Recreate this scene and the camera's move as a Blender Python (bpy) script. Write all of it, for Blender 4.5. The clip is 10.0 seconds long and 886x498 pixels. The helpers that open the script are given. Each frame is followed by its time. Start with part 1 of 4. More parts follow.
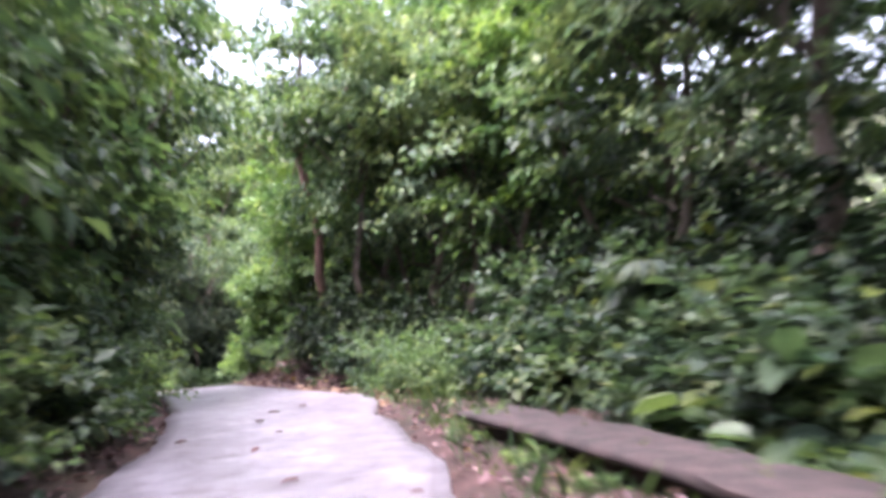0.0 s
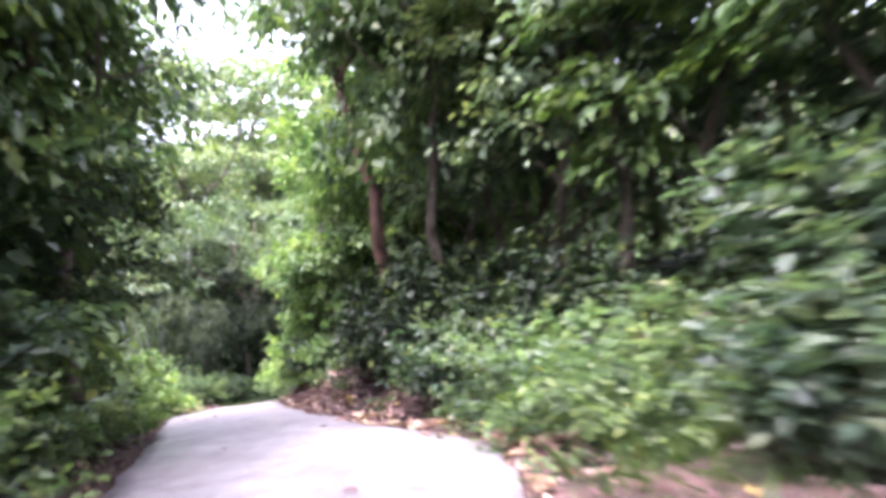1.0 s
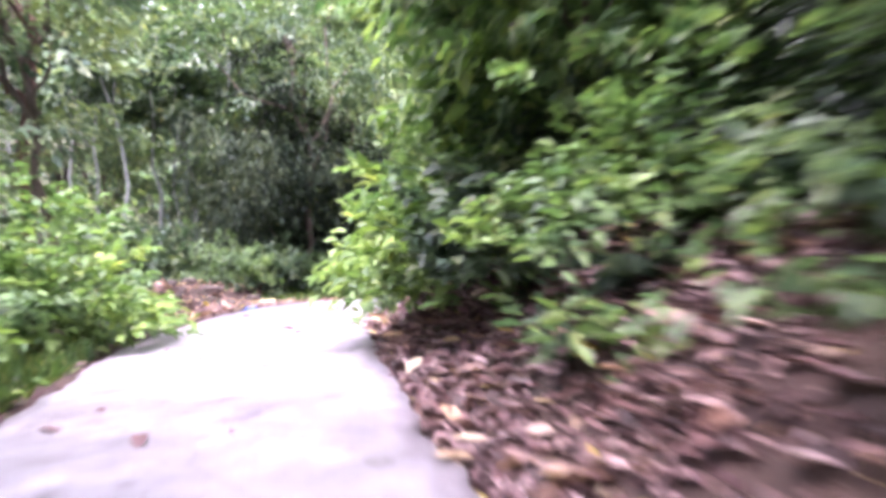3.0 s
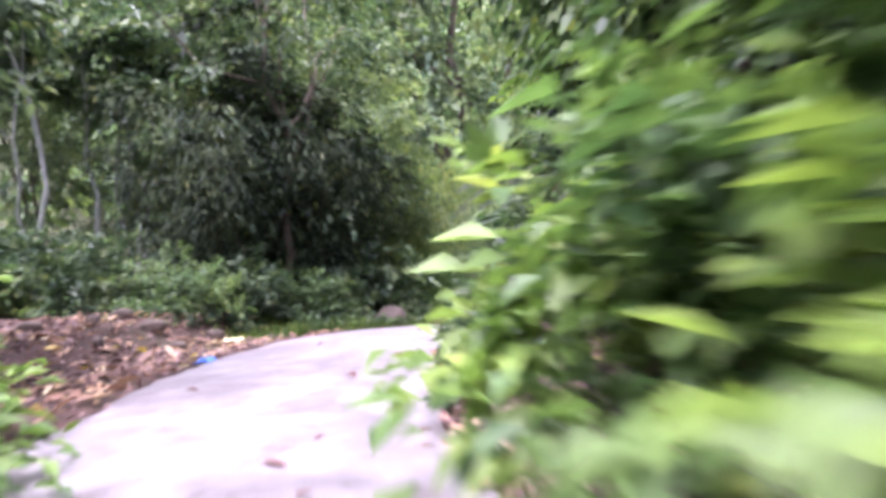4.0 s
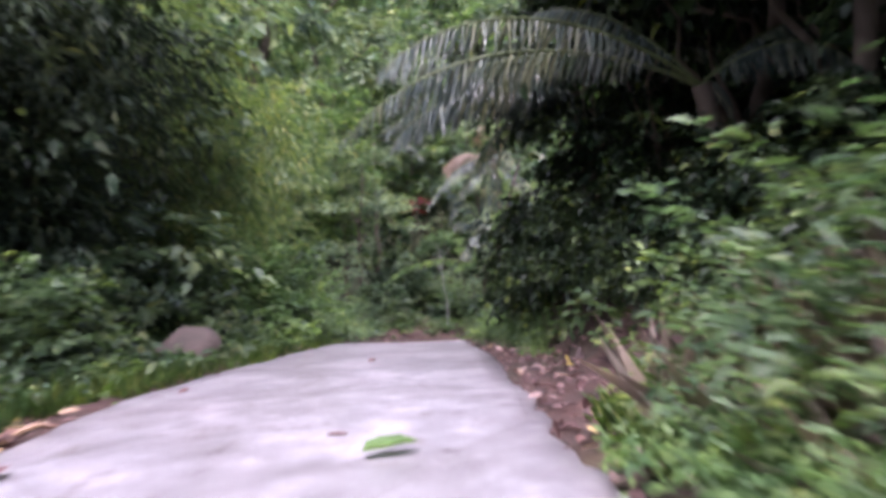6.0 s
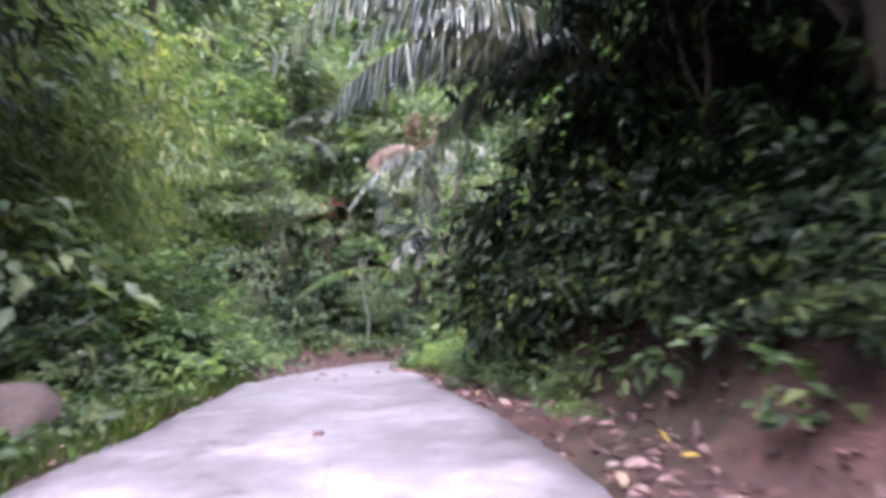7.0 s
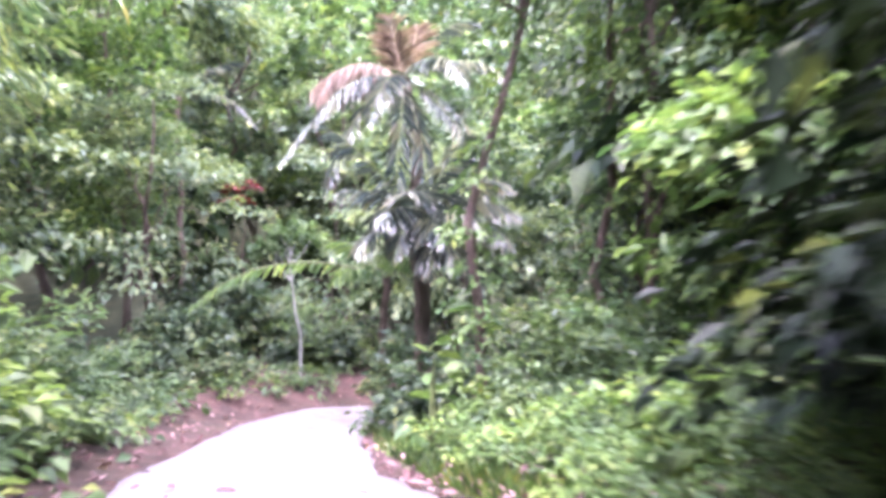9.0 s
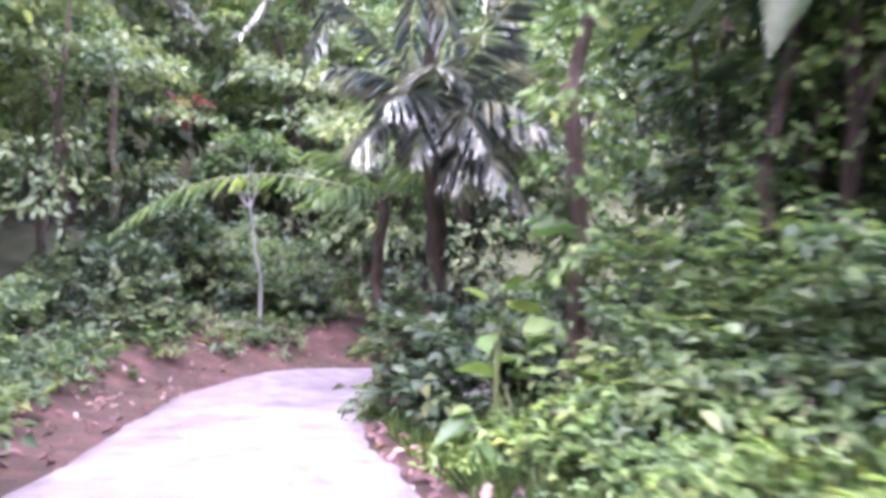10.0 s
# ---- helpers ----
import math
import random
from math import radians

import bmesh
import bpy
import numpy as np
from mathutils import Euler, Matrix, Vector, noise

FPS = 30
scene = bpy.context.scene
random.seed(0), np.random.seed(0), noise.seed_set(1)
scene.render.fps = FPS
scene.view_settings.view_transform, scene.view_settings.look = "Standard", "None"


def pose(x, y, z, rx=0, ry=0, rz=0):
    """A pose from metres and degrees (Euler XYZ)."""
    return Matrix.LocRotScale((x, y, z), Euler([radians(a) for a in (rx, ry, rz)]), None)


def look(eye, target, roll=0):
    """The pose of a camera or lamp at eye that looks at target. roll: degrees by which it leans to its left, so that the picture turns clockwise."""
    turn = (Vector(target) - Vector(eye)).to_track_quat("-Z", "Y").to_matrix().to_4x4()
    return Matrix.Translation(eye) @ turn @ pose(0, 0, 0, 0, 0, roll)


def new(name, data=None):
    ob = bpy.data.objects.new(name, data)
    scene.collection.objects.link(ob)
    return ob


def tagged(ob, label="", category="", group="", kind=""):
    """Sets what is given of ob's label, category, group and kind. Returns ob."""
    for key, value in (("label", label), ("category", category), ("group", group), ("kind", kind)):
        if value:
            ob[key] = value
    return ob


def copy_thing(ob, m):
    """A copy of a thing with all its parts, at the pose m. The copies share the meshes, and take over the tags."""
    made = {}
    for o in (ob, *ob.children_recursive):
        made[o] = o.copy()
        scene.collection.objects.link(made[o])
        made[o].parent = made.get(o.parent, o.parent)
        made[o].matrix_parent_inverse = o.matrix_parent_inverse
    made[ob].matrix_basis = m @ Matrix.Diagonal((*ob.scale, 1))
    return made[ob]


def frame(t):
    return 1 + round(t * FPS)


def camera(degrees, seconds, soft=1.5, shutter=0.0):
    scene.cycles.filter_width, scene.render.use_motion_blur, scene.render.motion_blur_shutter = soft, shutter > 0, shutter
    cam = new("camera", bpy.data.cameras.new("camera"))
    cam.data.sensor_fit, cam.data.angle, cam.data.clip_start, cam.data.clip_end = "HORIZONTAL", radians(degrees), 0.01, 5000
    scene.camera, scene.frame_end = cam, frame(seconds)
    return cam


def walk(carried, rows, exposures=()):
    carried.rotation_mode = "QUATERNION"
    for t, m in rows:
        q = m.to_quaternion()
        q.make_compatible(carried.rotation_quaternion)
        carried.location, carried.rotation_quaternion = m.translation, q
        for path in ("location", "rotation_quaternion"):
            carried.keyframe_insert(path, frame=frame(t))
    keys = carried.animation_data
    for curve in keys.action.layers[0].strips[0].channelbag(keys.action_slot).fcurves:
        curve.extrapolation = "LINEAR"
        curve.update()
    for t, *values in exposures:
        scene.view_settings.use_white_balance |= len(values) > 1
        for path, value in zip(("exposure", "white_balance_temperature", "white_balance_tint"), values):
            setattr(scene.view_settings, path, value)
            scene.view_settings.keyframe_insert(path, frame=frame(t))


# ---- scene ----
cam = camera(61.6, 10.0, soft=4.0, shutter=0.65)
METRES, EYE, TILT, LEAN, TURN = 54.0, 1.36, 4.0, 3.5, 0.0
ROWS = [
    (0.0, 0.0, 0.0, 0.0, -0.0, 0.0, 0.0),
    (0.5, -0.0086, 0.0694, -0.0078, 1.71, -1.1, 1.89),
    (1.0, -0.021, 0.138, -0.0159, 4.82, -0.7, 4.01),
    (1.5, -0.0381, 0.2026, -0.0233, 7.9, -2.51, 5.42),
    (2.0, -0.0586, 0.2643, -0.0319, 9.33, -5.51, -0.47),
    (2.5, -0.0807, 0.323, -0.0415, 11.47, -5.29, 2.33),
    (3.0, -0.1044, 0.3787, -0.0513, 10.29, -9.87, 1.07),
    (4.5, -0.1633, 0.5204, -0.0741, 5.86, -8.95, 2.66),
    (5.0, -0.1789, 0.5656, -0.0833, 2.15, -9.3, 3.11),
    (5.5, -0.1902, 0.6096, -0.0921, -4.11, -10.58, 0.76),
    (7.0, -0.1973, 0.7208, -0.1136, -17.18, -9.46, -3.07),
    (7.5, -0.1935, 0.7572, -0.1217, -20.5, -9.31, -3.24),
    (8.0, -0.1873, 0.7953, -0.1303, -22.94, -8.38, -9.45),
    (8.5, -0.18, 0.837, -0.1408, -23.86, -8.62, -4.26),
    (9.0, -0.1732, 0.8781, -0.1519, -23.38, -8.0, -5.03),
    (9.5, -0.1663, 0.9168, -0.1638, -26.64, -9.88, -5.13),
    (10.0, -0.1608, 0.9479, -0.1736, -26.82, -11.34, -7.33),
]
EXPOSURES = [(0.0, 3.08, 5950, 26), (1.0, 3.5, 5950, 27), (2.0, 3.42, 5950, 30), (3.0, 3.53, 5900, 31), (3.6, 3.2, 5850, 29), (4.5, 2.63, 5870, 28), (5.5, 2.32, 5950, 26),
             (6.8, 2.65, 5800, 25), (7.5, 3.05, 5800, 26), (8.3, 3.55, 5750, 30), (9.0, 3.72, 5700, 38), (9.5, 3.46, 5650, 40), (10.0, 3.33, 5650, 39)]
walk(cam, [(t, pose(0, 0, EYE, TILT, LEAN, TURN) @ pose(METRES * x, METRES * y, METRES * z, 90 + pitch, roll, yaw)) for t, x, y, z, yaw, pitch, roll in ROWS], EXPOSURES)

# ---- light: a bright overcast sky ----
SUN_UP, SUN_TURN = 76.0, 215.0
world = bpy.data.worlds.new("overcast_sky")
scene.world = world
world.use_nodes = True
wn = world.node_tree.nodes
sky = wn.new("ShaderNodeTexSky")
sky.sky_type, sky.sun_disc = "NISHITA", False
sky.sun_elevation, sky.sun_rotation = radians(SUN_UP), radians(SUN_TURN)
sky.air_density, sky.dust_density, sky.ozone_density = 1.0, 6.0, 1.0
wn["Background"].inputs["Strength"].default_value = 0.15
pale = wn.new("ShaderNodeHueSaturation")
pale.inputs["Saturation"].default_value = 0.4
world.node_tree.links.new(sky.outputs["Color"], pale.inputs["Color"])
world.node_tree.links.new(pale.outputs["Color"], wn["Background"].inputs["Color"])
sun_data = bpy.data.lights.new("sun", "SUN")
sun_data.energy, sun_data.angle, sun_data.color = 1.2, radians(50), (1.0, 0.95, 0.88)
sun = new("sun", sun_data)
a, e = radians(SUN_TURN), radians(SUN_UP)
sun.matrix_world = look((0, 0, 60), Vector((0, 0, 60)) - Vector((math.sin(a) * math.cos(e), math.cos(a) * math.cos(e), math.sin(e))))


# ---- materials ----
def material(name):
    m = bpy.data.materials.new(name)
    m.use_nodes = True
    n = m.node_tree.nodes
    return m, n, m.node_tree.links.new, n["Principled BSDF"], n["Material Output"]


def ramp(n, stops):
    r = n.new("ShaderNodeValToRGB")
    while len(r.color_ramp.elements) < len(stops):
        r.color_ramp.elements.new(0.5)
    for el, (p, c) in zip(r.color_ramp.elements, stops):
        el.position, el.color = p, (*c, 1)
    return r


def tex(n, link, kind, scale, detail=4.0, coord="Object"):
    c = n.new("ShaderNodeTexCoord")
    t = n.new("ShaderNodeTex" + kind)
    t.inputs["Scale"].default_value = scale
    if kind == "Noise":
        t.inputs["Detail"].default_value = detail
    link(c.outputs[coord], t.inputs["Vector"])
    return t


def mix(n, link, fac, a, b, blend="MIX"):
    m = n.new("ShaderNodeMix")
    m.data_type, m.blend_type = "RGBA", blend
    for sock, v in ((m.inputs[0], fac), (m.inputs[6], a), (m.inputs[7], b)):
        if hasattr(v, "links"):
            link(v, sock)
        elif isinstance(v, tuple):
            sock.default_value = (*v, 1)
        else:
            sock.default_value = v
    return m.outputs[2]


def bump(n, link, height, strength, distance, bsdf):
    b = n.new("ShaderNodeBump")
    b.inputs["Strength"].default_value, b.inputs["Distance"].default_value = strength, distance
    link(height, b.inputs["Height"])
    link(b.outputs["Normal"], bsdf.inputs["Normal"])


def leaf_material(name, stops, rough=0.42, through_light=0.35, gloss=0.45, living=True):
    """Leaves: each one takes its own shade, with paler veins of noise; light passes through the blade."""
    m, n, link, bsdf, out = material(name)
    geo = n.new("ShaderNodeNewGeometry")
    r = ramp(n, tuple((at, (red * (1.0 + 0.12 * at), green, blue * (1.36 - 0.36 * at))) for at, (red, green, blue) in stops) if living else stops)
    link(geo.outputs["Random Per Island"], r.inputs["Fac"])
    spots = tex(n, link, "Noise", 9.0, 3.0)
    col = mix(n, link, 0.55, r.outputs["Color"], ramp_of(n, link, spots.outputs["Fac"], ((0.35, (0.55, 0.55, 0.5)), (0.7, (1.2, 1.2, 1.1)))), "MULTIPLY")
    clump = tex(n, link, "Noise", 0.75, 2.0)
    col = mix(n, link, 0.9 if living else 0.2, col, ramp_of(n, link, clump.outputs["Fac"], ((0.34, (0.55, 0.66, 0.72)), (0.5, (0.98, 1.0, 0.98)), (0.64, (1.4, 1.32, 0.92)))), "MULTIPLY")
    link(col, bsdf.inputs["Base Color"])
    bsdf.inputs["Roughness"].default_value = rough
    bsdf.inputs["Specular IOR Level"].default_value = gloss
    tr = n.new("ShaderNodeBsdfTranslucent")
    link(mix(n, link, 1.0, col, (1.3, 1.4, 0.85), "MULTIPLY"), tr.inputs["Color"])
    mx = n.new("ShaderNodeMixShader")
    mx.inputs[0].default_value = through_light
    link(bsdf.outputs[0], mx.inputs[1]), link(tr.outputs[0], mx.inputs[2]), link(mx.outputs[0], out.inputs["Surface"])
    return m


def ramp_of(n, link, value, stops):
    r = ramp(n, stops)
    link(value, r.inputs["Fac"])
    return r.outputs["Color"]


def rough_material(name, dark, light, scale, rough=0.85, relief=0.5, depth=0.02, stretch=None):
    """Bark, earth and stone: two scales of noise in colour and relief."""
    m, n, link, bsdf, out = material(name)
    big, small = tex(n, link, "Noise", scale, 5.0), tex(n, link, "Noise", scale * 9, 6.0)
    if stretch:
        mp = n.new("ShaderNodeMapping")
        mp.inputs["Scale"].default_value = stretch
        c = n.new("ShaderNodeTexCoord")
        link(c.outputs["Object"], mp.inputs["Vector"])
        link(mp.outputs["Vector"], small.inputs["Vector"])
    base = ramp_of(n, link, big.outputs["Fac"], ((0.3, dark), (0.72, light)))
    col = mix(n, link, 0.6, base, ramp_of(n, link, small.outputs["Fac"], ((0.3, (0.45, 0.45, 0.45)), (0.75, (1.25, 1.22, 1.2)))), "MULTIPLY")
    link(col, bsdf.inputs["Base Color"])
    bsdf.inputs["Roughness"].default_value = rough
    bump(n, link, small.outputs["Fac"], relief, depth, bsdf)
    return m


DEEP = leaf_material("deep_green_leaf", ((0.0, (0.034, 0.06, 0.032)), (0.5, (0.055, 0.092, 0.046)), (0.9, (0.072, 0.115, 0.054)), (1.0, (0.12, 0.145, 0.07))), 0.5, 0.4)
# near-black glossy leaf: the deep shade under the trees is put into its colour
SHADED_LEAF = leaf_material("shaded_glossy_leaf", ((0.0, (0.009, 0.016, 0.008)), (0.6, (0.015, 0.028, 0.013)), (0.93, (0.035, 0.06, 0.022)), (1.0, (0.1, 0.135, 0.035))), 0.33, 0.1, 0.12)
MID = leaf_material("mid_green_leaf", ((0.0, (0.046, 0.08, 0.034)), (0.5, (0.08, 0.135, 0.054)), (0.9, (0.105, 0.17, 0.066)), (1.0, (0.15, 0.195, 0.085))), 0.5, 0.42)
LIME = leaf_material("light_green_leaf", ((0.0, (0.066, 0.122, 0.036)), (0.5, (0.112, 0.195, 0.058)), (0.9, (0.145, 0.235, 0.073)), (1.0, (0.2, 0.27, 0.1))), 0.5, 0.36)
# pale leaf, made bluish to put the haze of far trees into the colour
PALE_HAZED = leaf_material("pale_hazed_leaf", ((0.0, (0.095, 0.14, 0.072)), (0.5, (0.145, 0.205, 0.105)), (0.9, (0.18, 0.245, 0.13)), (1.0, (0.22, 0.27, 0.15))), 0.5, 0.36)
# bamboo leaf darkened to carry the shade of the dense wood
BAMBOO_SHADED = leaf_material("shaded_bamboo_leaf", ((0.0, (0.018, 0.03, 0.017)), (0.5, (0.032, 0.052, 0.027)), (0.9, (0.048, 0.075, 0.036)), (1.0, (0.09, 0.11, 0.055))), 0.55, 0.15, 0.2)
# bamboo leaf brightened to carry the light from the open sky
BAMBOO_LIT = leaf_material("lit_olive_bamboo_leaf", ((0.0, (0.082, 0.13, 0.048)), (0.5, (0.135, 0.2, 0.075)), (0.85, (0.195, 0.26, 0.1)), (1.0, (0.29, 0.3, 0.15))), 0.5, 0.45)
GREY = leaf_material("glossy_palm_leaf", ((0.0, (0.055, 0.078, 0.064)), (0.6, (0.1, 0.13, 0.108)), (1.0, (0.18, 0.21, 0.18))), 0.24, 0.15, 0.75)
DRY = leaf_material("dry_brown_leaf", ((0.0, (0.042, 0.02, 0.024)), (0.35, (0.09, 0.043, 0.048)), (0.7, (0.178, 0.096, 0.106)), (0.97, (0.34, 0.23, 0.25)), (1.0, (0.38, 0.27, 0.05))), 0.6, 0.15, living=False)
ROSE = leaf_material("pinkish_fallen_leaf", ((0.0, (0.16, 0.085, 0.075)), (0.45, (0.3, 0.17, 0.15)), (0.85, (0.42, 0.27, 0.2)), (0.95, (0.5, 0.42, 0.34)), (1.0, (0.5, 0.34, 0.03))), 0.55, 0.2, living=False)
GRASS = leaf_material("grass_blade", ((0.0, (0.058, 0.112, 0.026)), (0.6, (0.1, 0.175, 0.044)), (1.0, (0.2, 0.24, 0.09))), 0.5, 0.4)
STRAW = leaf_material("dead_palm_frond", ((0.0, (0.2, 0.14, 0.125)), (0.6, (0.36, 0.27, 0.245)), (1.0, (0.52, 0.42, 0.4))), 0.6, 0.2, living=False)
BARK = rough_material("brown_bark", (0.07, 0.05, 0.04), (0.19, 0.15, 0.12), 2.0, 0.9, 0.8, 0.03, (25, 25, 4))
PINK_BARK = rough_material("pinkish_grey_bark", (0.1, 0.066, 0.06), (0.24, 0.175, 0.16), 3.0, 0.9, 0.8, 0.03, (25, 25, 6))
ROT_BARK = rough_material("rotten_dark_bark", (0.045, 0.028, 0.023), (0.15, 0.095, 0.08), 4.0, 0.95, 1.0, 0.05, (20, 20, 5))
RED_BARK = rough_material("reddish_bark", (0.085, 0.042, 0.033), (0.2, 0.105, 0.085), 2.0, 0.9, 0.8, 0.03, (25, 25, 4))
PALE_BARK = rough_material("pale_grey_bark", (0.2, 0.21, 0.21), (0.36, 0.36, 0.35), 3.0, 0.8, 0.4, 0.01, (12, 12, 5))
STEM = rough_material("green_stem", (0.06, 0.08, 0.03), (0.12, 0.15, 0.05), 6.0, 0.6, 0.2, 0.005)


def earth_material():
    m, n, link, bsdf, out = material("red_brown_earth")
    big, mid, small = tex(n, link, "Noise", 0.35, 3.0), tex(n, link, "Noise", 2.3, 6.0), tex(n, link, "Noise", 24.0, 6.0)
    base = ramp_of(n, link, mid.outputs["Fac"], ((0.3, (0.024, 0.012, 0.0105)), (0.55, (0.056, 0.026, 0.0235)), (0.75, (0.098, 0.047, 0.044))))
    moss = ramp_of(n, link, big.outputs["Fac"], ((0.45, (1.0, 1.0, 1.0)), (0.65, (0.55, 0.85, 0.45))))
    col = mix(n, link, 0.8, base, moss, "MULTIPLY")
    col = mix(n, link, 0.6, col, ramp_of(n, link, small.outputs["Fac"], ((0.3, (0.5, 0.5, 0.5)), (0.7, (1.3, 1.25, 1.2)))), "MULTIPLY")
    link(col, bsdf.inputs["Base Color"])
    bsdf.inputs["Roughness"].default_value = 0.92
    bump(n, link, small.outputs["Fac"], 0.8, 0.03, bsdf)
    return m


def concrete_material():
    m, n, link, bsdf, out = material("worn_concrete")
    big, mid, small = tex(n, link, "Noise", 0.5, 4.0), tex(n, link, "Noise", 3.0, 6.0), tex(n, link, "Noise", 60.0, 4.0)
    base = ramp_of(n, link, mid.outputs["Fac"], ((0.3, (0.153, 0.14, 0.161)), (0.55, (0.218, 0.202, 0.23)), (0.75, (0.283, 0.264, 0.298))))
    col = mix(n, link, 0.7, base, ramp_of(n, link, big.outputs["Fac"], ((0.35, (0.72, 0.68, 0.66)), (0.62, (1.1, 1.1, 1.1)))), "MULTIPLY")
    col = mix(n, link, 0.5, col, ramp_of(n, link, small.outputs["Fac"], ((0.3, (0.7, 0.7, 0.7)), (0.65, (1.1, 1.1, 1.1)))), "MULTIPLY")
    smudge = tex(n, link, "Noise", 2.6, 8.0)
    smudge.inputs["Roughness"].default_value = 0.68
    col = mix(n, link, 0.85, col, ramp_of(n, link, smudge.outputs["Fac"], ((0.36, (0.5, 0.45, 0.42)), (0.43, (0.92, 0.9, 0.9)), (0.58, (1.0, 1.0, 1.0)), (0.66, (1.35, 1.35, 1.35)))), "MULTIPLY")
    worn = tex(n, link, "Noise", 1.1, 9.0)
    worn.inputs["Roughness"].default_value = 0.72
    col = mix(n, link, 0.8, col, ramp_of(n, link, worn.outputs["Fac"], ((0.42, (0.86, 0.84, 0.84)), (0.52, (1.0, 1.0, 1.0)), (0.6, (1.38, 1.36, 1.36)))), "MULTIPLY")
    spots = tex(n, link, "Voronoi", 1.9, 0.0)
    col = mix(n, link, 0.7, col, ramp_of(n, link, spots.outputs["Distance"], ((0.05, (0.32, 0.28, 0.27)), (0.11, (0.8, 0.77, 0.77)), (0.16, (1.0, 1.0, 1.0)))), "MULTIPLY")
    cells = tex(n, link, "Voronoi", 0.42, 0.0)
    cells.feature = "DISTANCE_TO_EDGE"
    col = mix(n, link, 0.4, col, ramp_of(n, link, cells.outputs["Distance"], ((0.0, (0.4, 0.36, 0.34)), (0.006, (0.85, 0.83, 0.82)), (0.014, (1.0, 1.0, 1.0)))), "MULTIPLY")
    link(col, bsdf.inputs["Base Color"])
    bsdf.inputs["Roughness"].default_value = 0.4
    bump(n, link, mixed(n, link, worn.outputs["Fac"], small.outputs["Fac"]), 0.45, 0.008, bsdf)
    return m


def mixed(n, link, a, b):
    s = n.new("ShaderNodeMath")
    s.operation = "ADD"
    link(a, s.inputs[0]), link(b, s.inputs[1])
    return s.outputs[0]


EARTH = earth_material()
FLOOR = rough_material("forest_floor_litter_and_moss", (0.022, 0.03, 0.012), (0.06, 0.065, 0.028), 1.3, 0.95, 0.9, 0.05)
CONCRETE = concrete_material()
STONE = rough_material("weathered_stone", (0.055, 0.04, 0.037), (0.125, 0.09, 0.085), 2.5, 0.85, 0.6, 0.02)
RUBBLE = rough_material("dark_brown_stone", (0.05, 0.036, 0.032), (0.12, 0.085, 0.078), 2.5, 0.9, 0.6, 0.02)
SLAB = rough_material("mossy_concrete", (0.016, 0.012, 0.011), (0.066, 0.041, 0.041), 5.0, 0.85, 0.6, 0.015)
PAPER = rough_material("pale_yellow_paper", (0.62, 0.58, 0.36), (0.78, 0.74, 0.5), 8.0, 0.7, 0.2, 0.004)
BLUE = rough_material("blue_plastic", (0.02, 0.1, 0.5), (0.04, 0.17, 0.62), 8.0, 0.4, 0.2, 0.004)
RED = leaf_material("red_bract", ((0.0, (0.1, 0.018, 0.025)), (1.0, (0.2, 0.04, 0.045))))

# ---- the line of the road ----
PATH_X = (-5.6397e-06, 0.00086660, -0.0355141, 0.1336184, -0.2499666)
PATH_Z = (-3.243e-05, 0.00057447, -0.0440601, 0.1917780)
END = 51.7
ys = np.arange(-14.0, END + 0.01, 0.25)
yc = np.maximum(ys, 1.9)
line = np.stack([np.polyval(PATH_X, yc), ys, np.where(ys > 0, np.polyval(PATH_Z, ys), 0.192 - 0.044 * ys)], 1)
TAIL = [(0.14, 0.0), (0.19, 3.0), (0.25, 5.5), (0.33, 8.5), (0.5, 11.0), (0.95, 12.5), (1.35, 14.5), (1.5, 20.0), (1.5, 45.0)]
p, d, step = line[-1].copy(), 0.0, 0.25
tail = []
slope0 = -0.265
while d < 45:
    head = np.interp(d, [q[1] for q in TAIL], [q[0] for q in TAIL])
    d += step
    p = p + np.array([math.sin(head), math.cos(head), 0]) * step
    p[2] += step * np.interp(d, (0, 14, 24), (slope0, slope0, -0.14))
    tail.append(p.copy())
line = np.concatenate([line, np.array(tail)])
# stations: arc length along the line equals y at the start
run = np.concatenate([[0], np.cumsum(np.linalg.norm(np.diff(line[:, :2], axis=0), axis=1))])
tang = np.gradient(line[:, :2], axis=0)
tang /= np.linalg.norm(tang, axis=1)[:, None]
right = np.stack([tang[:, 1], -tang[:, 0]], 1)
LEFT_EDGE = [(-14, 2.6), (7, 2.5), (13, 1.95), (20, 1.65), (25, 1.8), (30, 2.3), (35, 2.45), (39, 2.55), (43, 2.2), (46, 1.5), (49, 1.45), (52, 1.6), (55, 1.6), (57, 1.5), (60, 1.4), (110, 1.4)]
RIGHT_EDGE = [(-14, 0.4), (5.5, 0.44), (8, 0.68), (11, 1.0), (14.5, 2.0), (16.5, 1.52), (18.2, 1.26), (20, 1.15), (25, 0.9), (30, 0.75), (33, 0.9), (36, 1.1), (39, 1.3), (43, 1.8), (46, 1.88), (49, 1.5), (52, 1.25), (55, 1.05), (57, 1.0), (60, 1.0), (110, 1.4)]
nominal = np.concatenate([ys, END + 0.25 * np.arange(1, len(tail) + 1)])


def edge(table, s):
    return np.interp(s, [q[0] for q in table], [q[1] for q in table])


LEFT = edge(LEFT_EDGE, nominal)
RIGHT = edge(RIGHT_EDGE, nominal)


def smooth(a, b, x):
    t = np.clip((x - a) / (b - a), 0, 1)
    return t * t * (3 - 2 * t)


